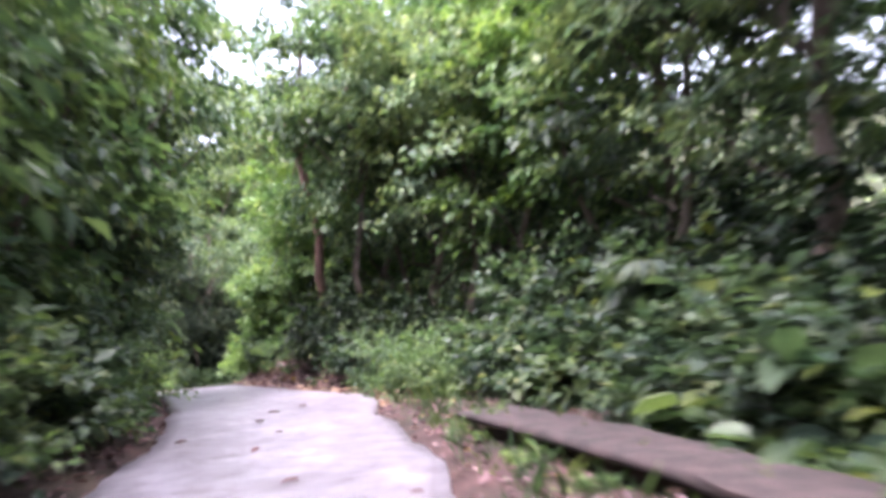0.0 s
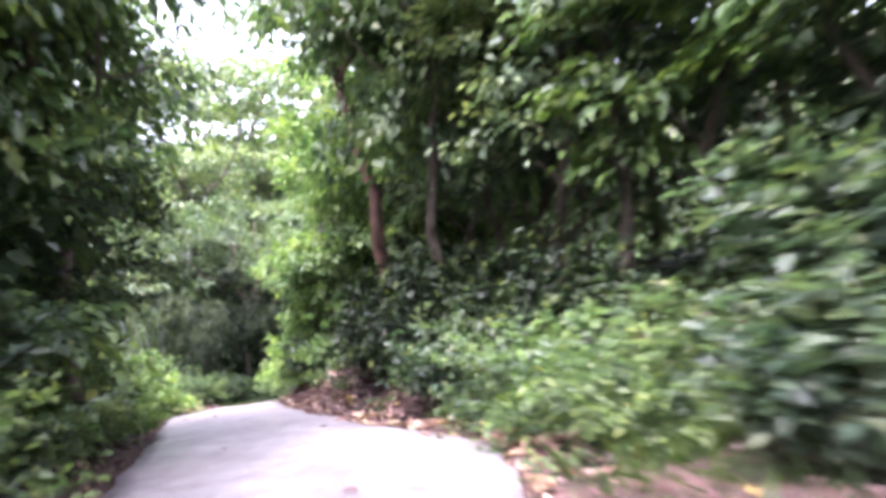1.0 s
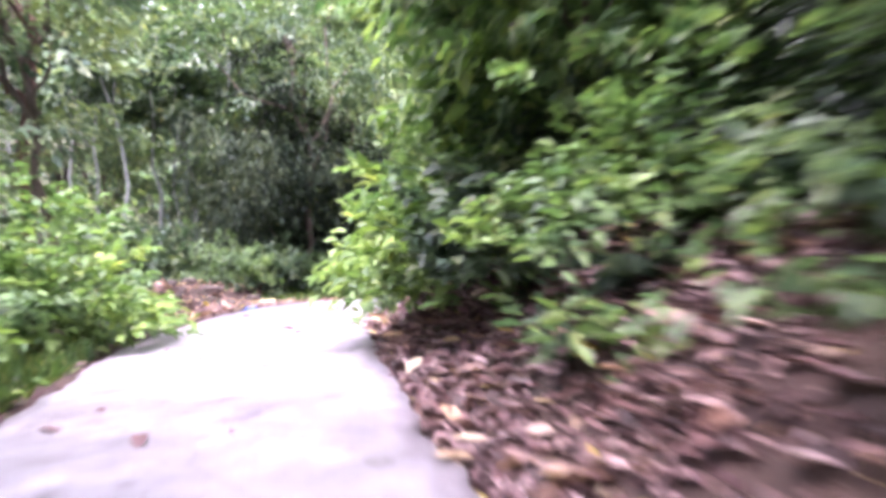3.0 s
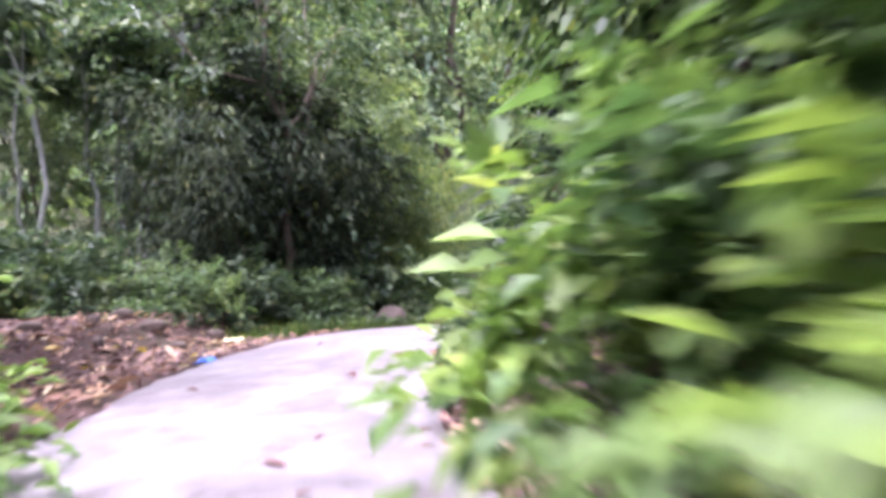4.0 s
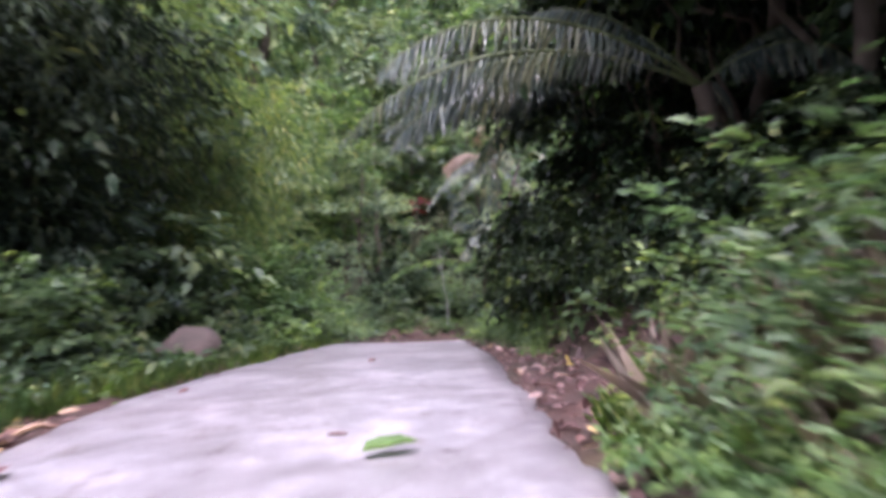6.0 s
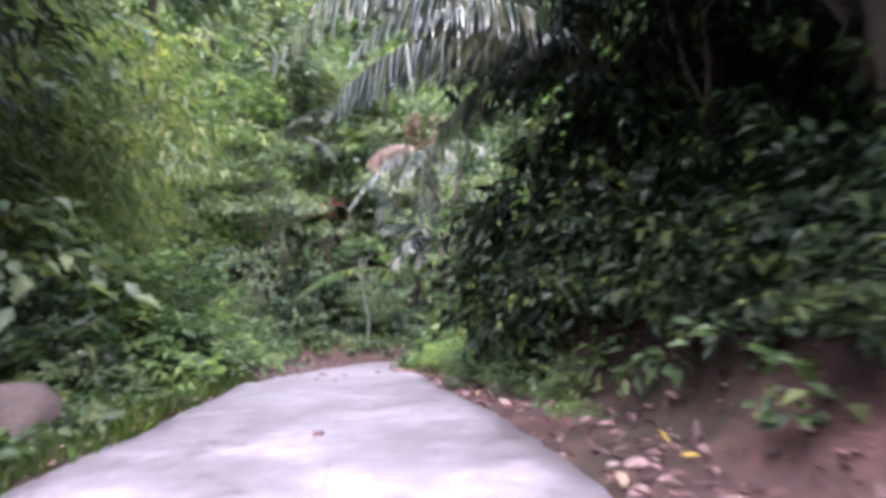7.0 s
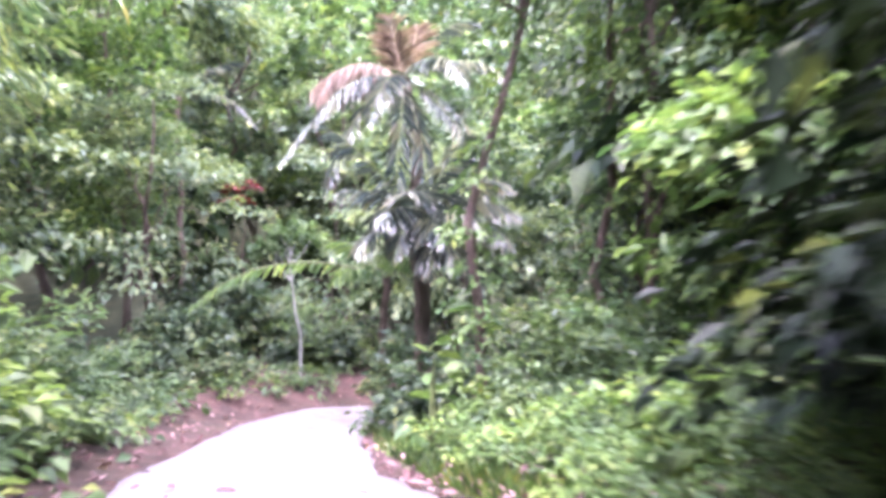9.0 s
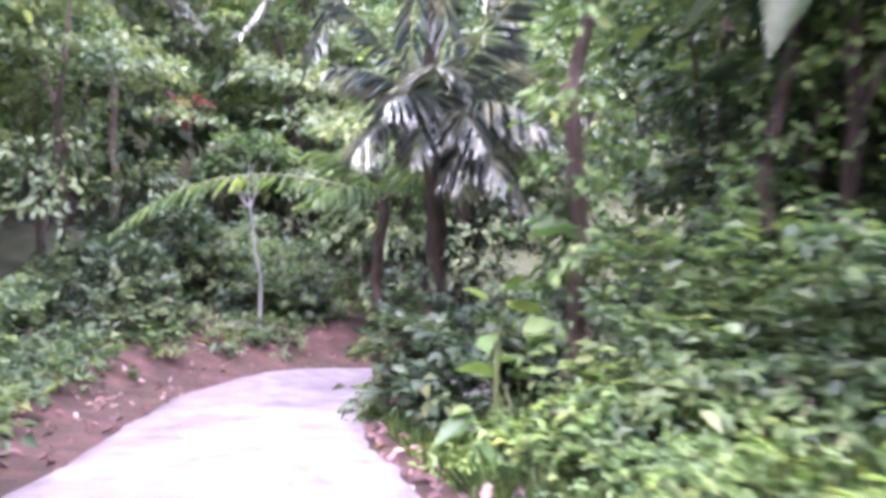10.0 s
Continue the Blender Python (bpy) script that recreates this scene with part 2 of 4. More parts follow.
def waves(x, y, size, seed):
    """Smooth unevenness from a few crossed sine waves."""
    rng = np.random.RandomState(seed)
    v = np.zeros_like(x)
    for k in range(7):
        ang, ph, f = rng.rand() * 6.28, rng.rand() * 6.28, (0.6 + rng.rand() * 1.6) / size
        v += np.sin((x * math.cos(ang) + y * math.sin(ang)) * f * 6.28 + ph)
    return v / 7


def road_place(x, y):
    """Station and signed distance right of the line, for arrays of points."""
    st, off, zz = np.empty(len(x)), np.empty(len(x)), np.empty(len(x))
    for i0 in range(0, len(x), 4000):
        sl = slice(i0, i0 + 4000)
        dx, dy = x[sl, None] - line[None, :, 0], y[sl, None] - line[None, :, 1]
        k = np.argmin(dx * dx + dy * dy, axis=1)
        r = np.arange(len(k))
        st[sl], off[sl], zz[sl] = nominal[k], np.copysign(np.hypot(dx[r, k], dy[r, k]), dx[r, k] * right[k, 0] + dy[r, k] * right[k, 1]), line[k, 2]
    return st, off, zz


def ground_z(x, y):
    x, y = np.atleast_1d(np.asarray(x, float)), np.atleast_1d(np.asarray(y, float))
    s, u, z = road_place(x, y)
    r, l = u - edge(RIGHT_EDGE, s), -u - edge(LEFT_EDGE, s)
    out = np.maximum(np.maximum(r, l), 0)
    z = z - 0.12 * smooth(0.15, -0.1, np.maximum(r, l)) - 0.03
    bank = np.interp(s, (-14, 8, 12, 18, 30, 36, 39, 48, 52, 58, 70), (0.1, 0.1, 0.3, 0.9, 1.1, 0.7, 0.9, 1.15, 0.35, 0.2, 0.2))
    foot = np.interp(s, (-14, 12, 20, 36, 40, 48, 52), (2.6, 1.5, 0.2, 0.1, 0.9, 0.8, 0.6))
    z = z + np.where(r > 0, bank * smooth(0, 1, (r - foot) / np.interp(s, (39, 42, 48, 51), (1.5, 0.85, 0.85, 1.5))) + 0.16 * np.clip(r - foot - 1.0, 0, 30), 0)
    mound = np.interp(s, (-14, 20, 26, 34, 37, 40, 43, 46, 60), (0.45, 0.4, 0.1, 0.1, 0.55, 0.6, 0.3, 0.1, 0.4))
    lfoot = np.interp(s, (-14, 22, 32, 40, 46), (0.2, 0.3, 1.6, 1.3, 0.5))
    z = z + np.where(l > 0, mound * smooth(0, 1.4, l - lfoot) + 0.02 * np.clip(l - 3, 0, 20), 0)
    # the hills that close the valley
    far = np.hypot(x + 9, (y - 30) * 0.75)
    z = z + 0.85 * np.clip(far - 42, 0, 70) * (0.8 + 0.35 * waves(x, y, 110, 4)) * smooth(38, 60, far)
    z = z + smooth(0.1, 1.5, out) * (0.1 * waves(x, y, 2.2, 1) + 0.05 * waves(x, y, 0.7, 2)) + smooth(4, 12, out) * 0.5 * waves(x, y, 11, 3)
    return z


def gz(x, y):
    return float(ground_z(x, y)[0])


def at_road(s, u):
    """World x, y at station s, u metres right of the line."""
    k = int(np.argmin(np.abs(nominal - s)))
    return line[k, 0] + right[k, 0] * u, line[k, 1] + right[k, 1] * u


# ---- meshes ----
def raw_mesh(name, verts, faces, mat):
    """A mesh from arrays; faces is an n by 3 or n by 4 array."""
    me = bpy.data.meshes.new(name)
    verts, faces = np.asarray(verts, np.float32), np.asarray(faces, np.int32)
    k = faces.shape[1]
    me.vertices.add(len(verts)), me.loops.add(faces.size), me.polygons.add(len(faces))
    me.vertices.foreach_set("co", verts.ravel())
    me.loops.foreach_set("vertex_index", faces.ravel())
    me.polygons.foreach_set("loop_start", np.arange(0, faces.size, k, dtype=np.int32))
    me.update(calc_edges=True)
    me.materials.append(mat)
    return me


def smooth_shade(me):
    me.polygons.foreach_set("use_smooth", np.ones(len(me.polygons), bool))
    return me


def part(name, me, parent, label=""):
    ob = new(name, me)
    ob.parent = parent
    if label:
        ob["label"] = label
    return ob


def unit(v):
    return v / np.maximum(np.linalg.norm(v, axis=-1, keepdims=True), 1e-6)


def blades(base, way, up, length, width, fold=0.25, droop=0.25, wide_at=0.4):
    """Leaf blades folded along the midrib: eight corners, two faces each."""
    n = len(base)
    length, width = np.broadcast_to(length, (n,))[:, None], np.broadcast_to(width, (n,))[:, None]
    way = unit(way)
    side = unit(np.cross(way, up))
    nor = np.cross(side, way)
    l1, l2, l3 = wide_at * 0.4, wide_at, wide_at + 0.33
    def spot(t, w, lift):
        return base + way * length * t + side * width * w + nor * (lift * width - droop * length * t * t)
    v = np.stack([spot(0, 0, 0), spot(l1, -0.31, fold), spot(l2, -0.5, fold), spot(l3, -0.36, fold), spot(1, 0, 0), spot(l3, 0.36, fold), spot(l2, 0.5, fold), spot(l1, 0.31, fold)], 1)
    i = np.arange(n)[:, None] * 8
    f = np.stack([i + np.array([0, 4, 3, 2, 1]), i + np.array([0, 7, 6, 5, 4])], 1).reshape(-1, 5)
    return v.reshape(-1, 3), f


def diamonds(base, way, up, length, width, fold=0.2, droop=0.2):
    """Leaf blades of four corners, folded along the midrib."""
    n = len(base)
    length, width = np.broadcast_to(length, (n,))[:, None], np.broadcast_to(width, (n,))[:, None]
    way = unit(way)
    side = unit(np.cross(way, up))
    nor = np.cross(side, way)
    mid = base + way * length * 0.45 + nor * fold * width
    v = np.stack([base, mid - side * width * 0.5, base + way * length - nor * droop * length, mid + side * width * 0.5], 1)
    i = np.arange(n)[:, None] * 4
    f = np.stack([i + np.array([0, 2, 1]), i + np.array([0, 3, 2])], 1).reshape(-1, 3)
    return v.reshape(-1, 3), f


def tube(points, radii, sides=7):
    """A tapered tube along points."""
    pts, radii = np.asarray(points, float), np.asarray(radii, float)
    t = unit(np.gradient(pts, axis=0))
    ref = np.where(np.abs(t[:, 2:3]) > 0.9, [[1.0, 0, 0]], [[0, 0, 1.0]])
    a = unit(np.cross(t, ref))
    b = np.cross(t, a)
    ang = np.arange(sides) / sides * 2 * math.pi
    v = pts[:, None] + radii[:, None, None] * (a[:, None] * np.cos(ang)[None, :, None] + b[:, None] * np.sin(ang)[None, :, None])
    i, j = np.meshgrid(np.arange(len(pts) - 1), np.arange(sides), indexing="ij")
    j2 = (j + 1) % sides
    f = np.stack([i * sides + j, i * sides + j2, (i + 1) * sides + j2, (i + 1) * sides + j], -1).reshape(-1, 4)
    return v.reshape(-1, 3), f


def bend(rng, start, end, n=7, wander=0.08):
    """Points from start to end that wander a little."""
    start, end = np.asarray(start, float), np.asarray(end, float)
    t = np.linspace(0, 1, n)[:, None]
    size = np.linalg.norm(end - start) * wander
    w = np.cumsum(rng.normal(0, size / 2, (n, 3)), 0)
    w -= w[0] + (w[-1] - w[0]) * t
    return start + (end - start) * t + w


def sprays(rng, centres, ways, count, reach, leaf, slim=0.45, hang=0.45, shape=blades):
    """Leaves set along short twigs that start at the centres and go out along ways."""
    n = len(centres)
    c, w = np.repeat(centres, count, 0), np.repeat(unit(ways), count, 0)
    m = n * count
    t = rng.rand(m, 1)
    reach = np.repeat(np.broadcast_to(reach, (n,)), count)[:, None] * (0.6 + 0.6 * rng.rand(m, 1))
    across = unit(np.cross(w, [[0, 0, 1.0]]))
    sgn = np.where(rng.rand(m, 1) < 0.5, -1.0, 1.0)
    fan = across * sgn * (0.15 + 0.55 * rng.rand(m, 1)) + rng.normal(0, 0.16, (m, 3))
    pos = c + w * t * reach + fan * reach * 0.75 + np.array([0, 0, -1.0]) * hang * reach * t * t
    way = w * 0.7 + across * sgn * (0.3 + 0.7 * rng.rand(m, 1)) + rng.normal(0, 0.3, (m, 3)) + np.array([0, 0, -0.5]) * hang * 1.6
    up = np.array([0, 0, 1.0]) + rng.normal(0, 0.38, (m, 3)) + w * 0.25
    ln = leaf * (0.55 + 0.75 * rng.rand(m))
    return shape(pos, way, up, ln, ln * slim * (0.8 + 0.4 * rng.rand(m)))


def boughs(rng, n, radii):
    """Twig places gathered into leafy boughs with hollows between them, and the ways in which the twigs point."""
    many = max(7, n // 9)
    d = unit(rng.normal(0, 1, (many, 3)) * [1, 1, 0.9])
    at = d * (0.4 + 0.6 * rng.rand(many, 1) ** 0.7) * radii * (0.85 + 0.3 * rng.rand(many, 1))
    size = (0.2 + 0.16 * rng.rand(many)) * min(radii[0], radii[2] * 0.7) * 1.25
    k = rng.randint(0, many, n)
    q = unit(rng.normal(0, 1, (n, 3)))
    q[:, 2] = np.where(q[:, 2] < -0.2, -q[:, 2] * 0.6, q[:, 2])
    c = at[k] + q * size[k][:, None] * [1.15, 1.15, 0.6] * (0.6 + 0.5 * rng.rand(n, 1))
    return c, unit(q * 0.9 + d[k] * 0.7 + [0, 0, -0.05])


def tree(name, seed, height, crown_low, radius, leaf_mat, bark, leaf=0.22, clumps=150, count=26, trunk_r=0.13, lean=(0, 0), slim=0.52, hang=0.32, label="", category="tree", creeper=None):
    """A tree at the origin: trunk, limbs and a crown of leafy sprays."""
    rng = np.random.RandomState(seed)
    root = new(name)
    top = np.array([lean[0], lean[1], height * 0.86])
    pts = bend(rng, (0, 0, -0.3), top, 9, 0.05)
    rad = np.linspace(1, 0.3, 9) * trunk_r
    rad[0] *= 1.5
    part("trunk", smooth_shade(raw_mesh("trunk", *tube(pts, rad, 9), bark)), root)
    mid = np.array([lean[0] * 0.6, lean[1] * 0.6, (height + crown_low) / 2])
    radii = np.array([radius, radius, (height - crown_low) / 2])
    c, w = boughs(rng, clumps, radii)
    c += mid
    for k in range(6):
        i = rng.randint(len(c))
        h = max(crown_low * 0.5, c[i][2] - radius * 0.7)
        f = np.clip((h + 0.3) / (top[2] + 0.3), 0, 1)
        st = pts[min(8, int(f * 8))]
        part("limb", smooth_shade(raw_mesh("limb", *tube(bend(rng, st, c[i], 6, 0.12), np.linspace(0.42, 0.08, 6) * trunk_r, 6), bark)), root)
    part("crown", raw_mesh("crown", *sprays(rng, c, w, count, radius * 0.3 + 0.25, leaf, slim, hang, diamonds), leaf_mat), root)
    if creeper:
        f = rng.uniform(0.12, 0.8, 60)
        c = np.stack([np.interp(f * 8, np.arange(9), pts[:, k]) for k in range(3)], 1)
        w = unit(rng.normal(0, 1, (60, 3)) * [1, 1, 0.3])
        part("creeper", raw_mesh("creeper", *sprays(rng, c + w * trunk_r, w, 12, 0.3, 0.13, 0.6, 0.5, diamonds), creeper), root, "light green creeper climbing the trunk")
    return tagged(root, label, category)


def bush(name, seed, height, radius, leaf_mat, leaf=0.16, clumps=45, count=20, slim=0.5, hang=0.4, label="", category="bush", shape=diamonds):
    """A bush: stems from one foot and leafy sprays that reach out."""
    rng = np.random.RandomState(seed)
    root = new(name)
    d = unit(np.stack([rng.normal(0, 1, clumps), rng.normal(0, 1, clumps), np.abs(rng.normal(0, 0.9, clumps)) + 0.1], 1))
    r = 0.45 + 0.6 * rng.rand(clumps)
    c = d * r[:, None] * np.array([radius, radius, height * 0.9]) * (1 + 0.2 * np.sin(d[:, :1] * 7))
    c[:, 2] = np.maximum(c[:, 2], 0.08)
    stems = [tube(bend(rng, (rng.normal(0, 0.1), rng.normal(0, 0.1), -0.1), c[i] * 0.95, 5, 0.1), np.linspace(0.016, 0.005, 5) * (1 + height * 0.3), 5) for i in range(min(6, clumps))]
    for st in stems:
        part("stem", raw_mesh("stem", *st, STEM), root)
    part("foliage", raw_mesh("foliage", *sprays(rng, c, d + np.array([0, 0, 0.15]), count, radius * 0.3 + 0.12, leaf, slim, hang, shape), leaf_mat), root)
    return tagged(root, label, category)


def frond(rng, length, rise, drop, leaflets, leaflet, mat, width=0.03, hang=-0.22):
    """A feather palm frond from the origin along +x: a bowed midrib with hanging leaflets."""
    t = np.linspace(0, 1, 14)
    spine = np.stack([length * t * (1 - 0.12 * t * t), 0.06 * length * np.sin(t * 2.2) * rng.normal(), length * (rise * t - drop * t * t)], 1)
    rib = tube(spine, np.linspace(0.028, 0.005, 14) * (length / 3.5), 5)
    s = np.repeat(np.linspace(0.16, 1.0, leaflets), 2)
    pos = np.stack([np.interp(s, t, spine[:, k]) for k in range(3)], 1)
    tg = unit(np.stack([np.interp(s, t, np.gradient(spine[:, k])) for k in range(3)], 1))
    sgn = np.tile([-1.0, 1.0], leaflets)[:, None]
    across = unit(np.cross(tg, [[0, 0, 1.0]])) * sgn
    m = len(s)
    way = across * 1.0 + tg * (0.35 + 0.5 * s[:, None]) + np.array([0, 0, hang]) + rng.normal(0, 0.13, (m, 3))
    ln = leaflet * np.sin(np.clip(s, 0.05, 0.97) * math.pi) ** 0.45 * (0.85 + 0.3 * rng.rand(m))
    up = np.array([0, 0, 1.0]) + across * 0.3 + rng.normal(0, 0.12, (m, 3))
    return rib, blades(pos, way, up, ln, width * (0.8 + 0.4 * rng.rand(m)), 0.2, 0.42, 0.3)


def palm(name, seed, trunk, fronds, length, mat, label, lean=(0, 0), drop=0.55, leaflet=0.6, extra=(), withered=(), bark=BARK, thick=0.11, leaflets=44, width=0.03, hang=-0.22):
    """A palm: ringed trunk and a crown of separate fronds."""
    rng = np.random.RandomState(seed)
    root = new(name)
    top = np.array([lean[0], lean[1], trunk])
    pts = bend(rng, (0, 0, -0.3), top, 12, 0.03)
    rad = (np.full(12, 1.0) + 0.1 * (np.arange(12) % 2)) * thick
    rad[0] *= 1.5
    part("trunk", smooth_shade(raw_mesh("trunk", *tube(pts, rad, 10), bark)), root)
    for k in range(fronds):
        turn = k * 2.399 + rng.rand() * 0.5
        young = (k / max(1, fronds - 1))
        rise = 1.05 - 0.85 * young + 0.15 * rng.normal()
        rib, leafs = frond(rng, length * (0.85 + 0.25 * rng.rand()), rise, drop * (0.8 + 0.4 * rng.rand()), leaflets - 6, leaflet, mat, width, hang)
        ob = part("frond", raw_mesh("frond", *leafs, mat), root)
        ob.matrix_basis = pose(*top, 0, 0, math.degrees(turn))
        part("midrib", smooth_shade(raw_mesh("midrib", *rib, STEM)), ob)
    for k, (turn, rise, size, *own) in enumerate((*extra, *withered)):
        old = k >= len(extra)
        rib, leafs = frond(rng, size, rise, drop * (own[1] if len(own) > 1 else 0.9), own[2] if len(own) > 2 else leaflets, own[0] if own else leaflet, mat, width, (0.3 if rise > 2 else -0.8) if old else hang)
        ob = part("frond", raw_mesh("frond", *leafs, STRAW if old else mat), root, "withered brown palm frond" if old else "")
        ob.matrix_basis = pose(*top, 0, 0, turn)
        part("midrib", smooth_shade(raw_mesh("midrib", *rib, STRAW if old else STEM)), ob)
    return tagged(root, label, "palm")


def bamboo(name, seed, culms, height, spread, label, leaf_mat):
    """A clump of bamboo: thin leaning culms and feathery sprays."""
    rng = np.random.RandomState(seed)
    root = new(name)
    centres, ways = [], []
    for k in range(culms):
        a = rng.rand() * 6.28
        foot = np.array([math.cos(a), math.sin(a), 0]) * spread * 0.25 * rng.rand()
        out = np.array([math.cos(a), math.sin(a), 0])
        h = height * (0.7 + 0.4 * rng.rand())
        t = np.linspace(0, 1, 10)[:, None]
        pts = foot + out * spread * (t ** 2.2) * (0.5 + rng.rand()) + np.array([0, 0, 1.0]) * h * (t - 0.18 * t ** 3) + np.array([0, 0, -0.2])
        part("culm", smooth_shade(raw_mesh("culm", *tube(pts, np.linspace(0.035, 0.008, 10), 6), STEM)), root)
        for q in range(16):
            f = 0.12 + 0.88 * rng.rand()
            i = min(8, int(f * 9))
            centres.append(pts[i] + (pts[i + 1] - pts[i]) * rng.rand() + rng.normal(0, 0.15, 3))
            ways.append(unit(out * 0.6 + rng.normal(0, 0.6, 3)))
    part("foliage", raw_mesh("foliage", *sprays(rng, np.array(centres), np.array(ways), 44, 0.95, 0.26, 0.22, 0.75, diamonds), leaf_mat), root)
    return tagged(root, label, "bamboo")


def fern(name, seed, fronds, length, mat, label):
    rng = np.random.RandomState(seed)
    root = new(name)
    pieces = []
    for k in range(fronds):
        turn = k * 2.399 + rng.rand()
        rib, lf = frond(rng, length * (0.7 + 0.5 * rng.rand()), 0.9 + 0.2 * rng.normal(), 0.85, 18, length * 0.3, mat, length * 0.07)
        ob = part("frond", raw_mesh("frond", *lf, mat), root)
        ob.matrix_basis = pose(0, 0, 0, 0, 0, math.degrees(turn))
    return tagged(root, label, "fern")


def stand(ob, x, y, turn=0.0, size=1.0, sink=0.05):
    ob.scale = (size,) * 3
    ob.matrix_basis = pose(x, y, gz(x, y) - sink, 0, 0, turn) @ Matrix.Diagonal((size, size, size, 1))
    return ob


def copy_at(ob, x, y, turn, size, sink=0.05):
    return copy_thing_scaled(ob, pose(x, y, gz(x, y) - sink, 0, 0, turn), size)


def copy_thing_scaled(ob, m, size):
    made = copy_thing(ob, m)
    made.matrix_basis = m @ Matrix.Diagonal((size, size, size, 1))
    return made


# ---- ground and road ----
def grid_line(fine, lo, hi):
    v, q, far_step = [], 0.0, fine
    core = np.arange(lo, hi, fine)
    v, s_, x = [], fine, hi
    while x < 420:
        v.append(x)
        s_ *= 1.13
        x += s_
    w, s_, x = [], fine, lo - fine
    while x > -420:
        w.append(x)
        s_ *= 1.13
        x -= s_
    return np.array(sorted(w) + list(core) + v)


gx, gy = grid_line(0.3, -19, 6), grid_line(0.4, -6, 66)
GX, GY = np.meshgrid(gx, gy)
GZ = ground_z(GX.ravel(), GY.ravel())
i, j = np.meshgrid(np.arange(len(gy) - 1), np.arange(len(gx) - 1), indexing="ij")
w_ = len(gx)
faces = np.stack([i * w_ + j, i * w_ + j + 1, (i + 1) * w_ + j + 1, (i + 1) * w_ + j], -1).reshape(-1, 4)
ground = new("ground", smooth_shade(raw_mesh("ground", np.stack([GX.ravel(), GY.ravel(), GZ], 1), faces, EARTH)))
ground.data.materials.append(FLOOR)
cx_, cy_ = GX.ravel()[faces].mean(1), GY.ravel()[faces].mean(1)
gs, gu, _z = road_place(cx_, cy_)
bare_r = np.interp(gs, (-14, 8, 12, 18, 31, 34, 39, 41, 48, 50, 53), (2.2, 2.4, 1.6, 1.3, 3.0, 1.4, 1.6, 6.0, 5.0, 1.0, 0.6))
bare_l = np.interp(gs, (-14, 20, 28, 33, 42, 45, 52, 58, 66), (1.0, 1.2, 2.5, 8.0, 7.0, 1.2, 1.6, 3.0, 5.0))
wild = 0.5 * waves(cx_, cy_, 1.6, 21)
index = np.where(gu > 0, gu - edge(RIGHT_EDGE, gs) > bare_r + wild, -gu - edge(LEFT_EDGE, gs) > bare_l + wild)
ground.data.polygons.foreach_set("material_index", index.astype(np.int32))
tagged(ground, "reddish brown earth with leaf litter and moss", "ground", kind="structure")

ACROSS = 15
rows = []
jag = np.random.RandomState(5)
for k in range(len(line)):
    s0 = nominal[k]
    l, r = -LEFT[k] + 0.07 * math.sin(s0 * 1.7) * math.sin(s0 * 0.53) + 0.025 * jag.normal(), RIGHT[k] + 0.08 * math.sin(s0 * 1.3 + 2) * math.sin(s0 * 0.71) + 0.025 * jag.normal()
    us = np.linspace(l, r, ACROSS)
    x, y = line[k, 0] + right[k, 0] * us, line[k, 1] + right[k, 1] * us
    z = line[k, 2] + 0.003 * waves(x, y, 1.7, 8) + 0.006 * waves(x, y, 5, 9) - 0.02 * (us / 2) ** 2
    p3 = np.stack([x, y, z], 1)
    skirt = p3[[0, -1]] - np.array([0, 0, 0.22])
    rows.append(np.concatenate([skirt[:1], p3, skirt[1:]]))
rows = np.array(rows)
n_, c_ = rows.shape[:2]
i, j = np.meshgrid(np.arange(n_ - 1), np.arange(c_ - 1), indexing="ij")
faces = np.stack([i * c_ + j, i * c_ + j + 1, (i + 1) * c_ + j + 1, (i + 1) * c_ + j], -1).reshape(-1, 4)
road = new("road", raw_mesh("road", rows.reshape(-1, 3), faces, CONCRETE))
tagged(road, "narrow worn pale grey concrete road with stains", "road", kind="structure")

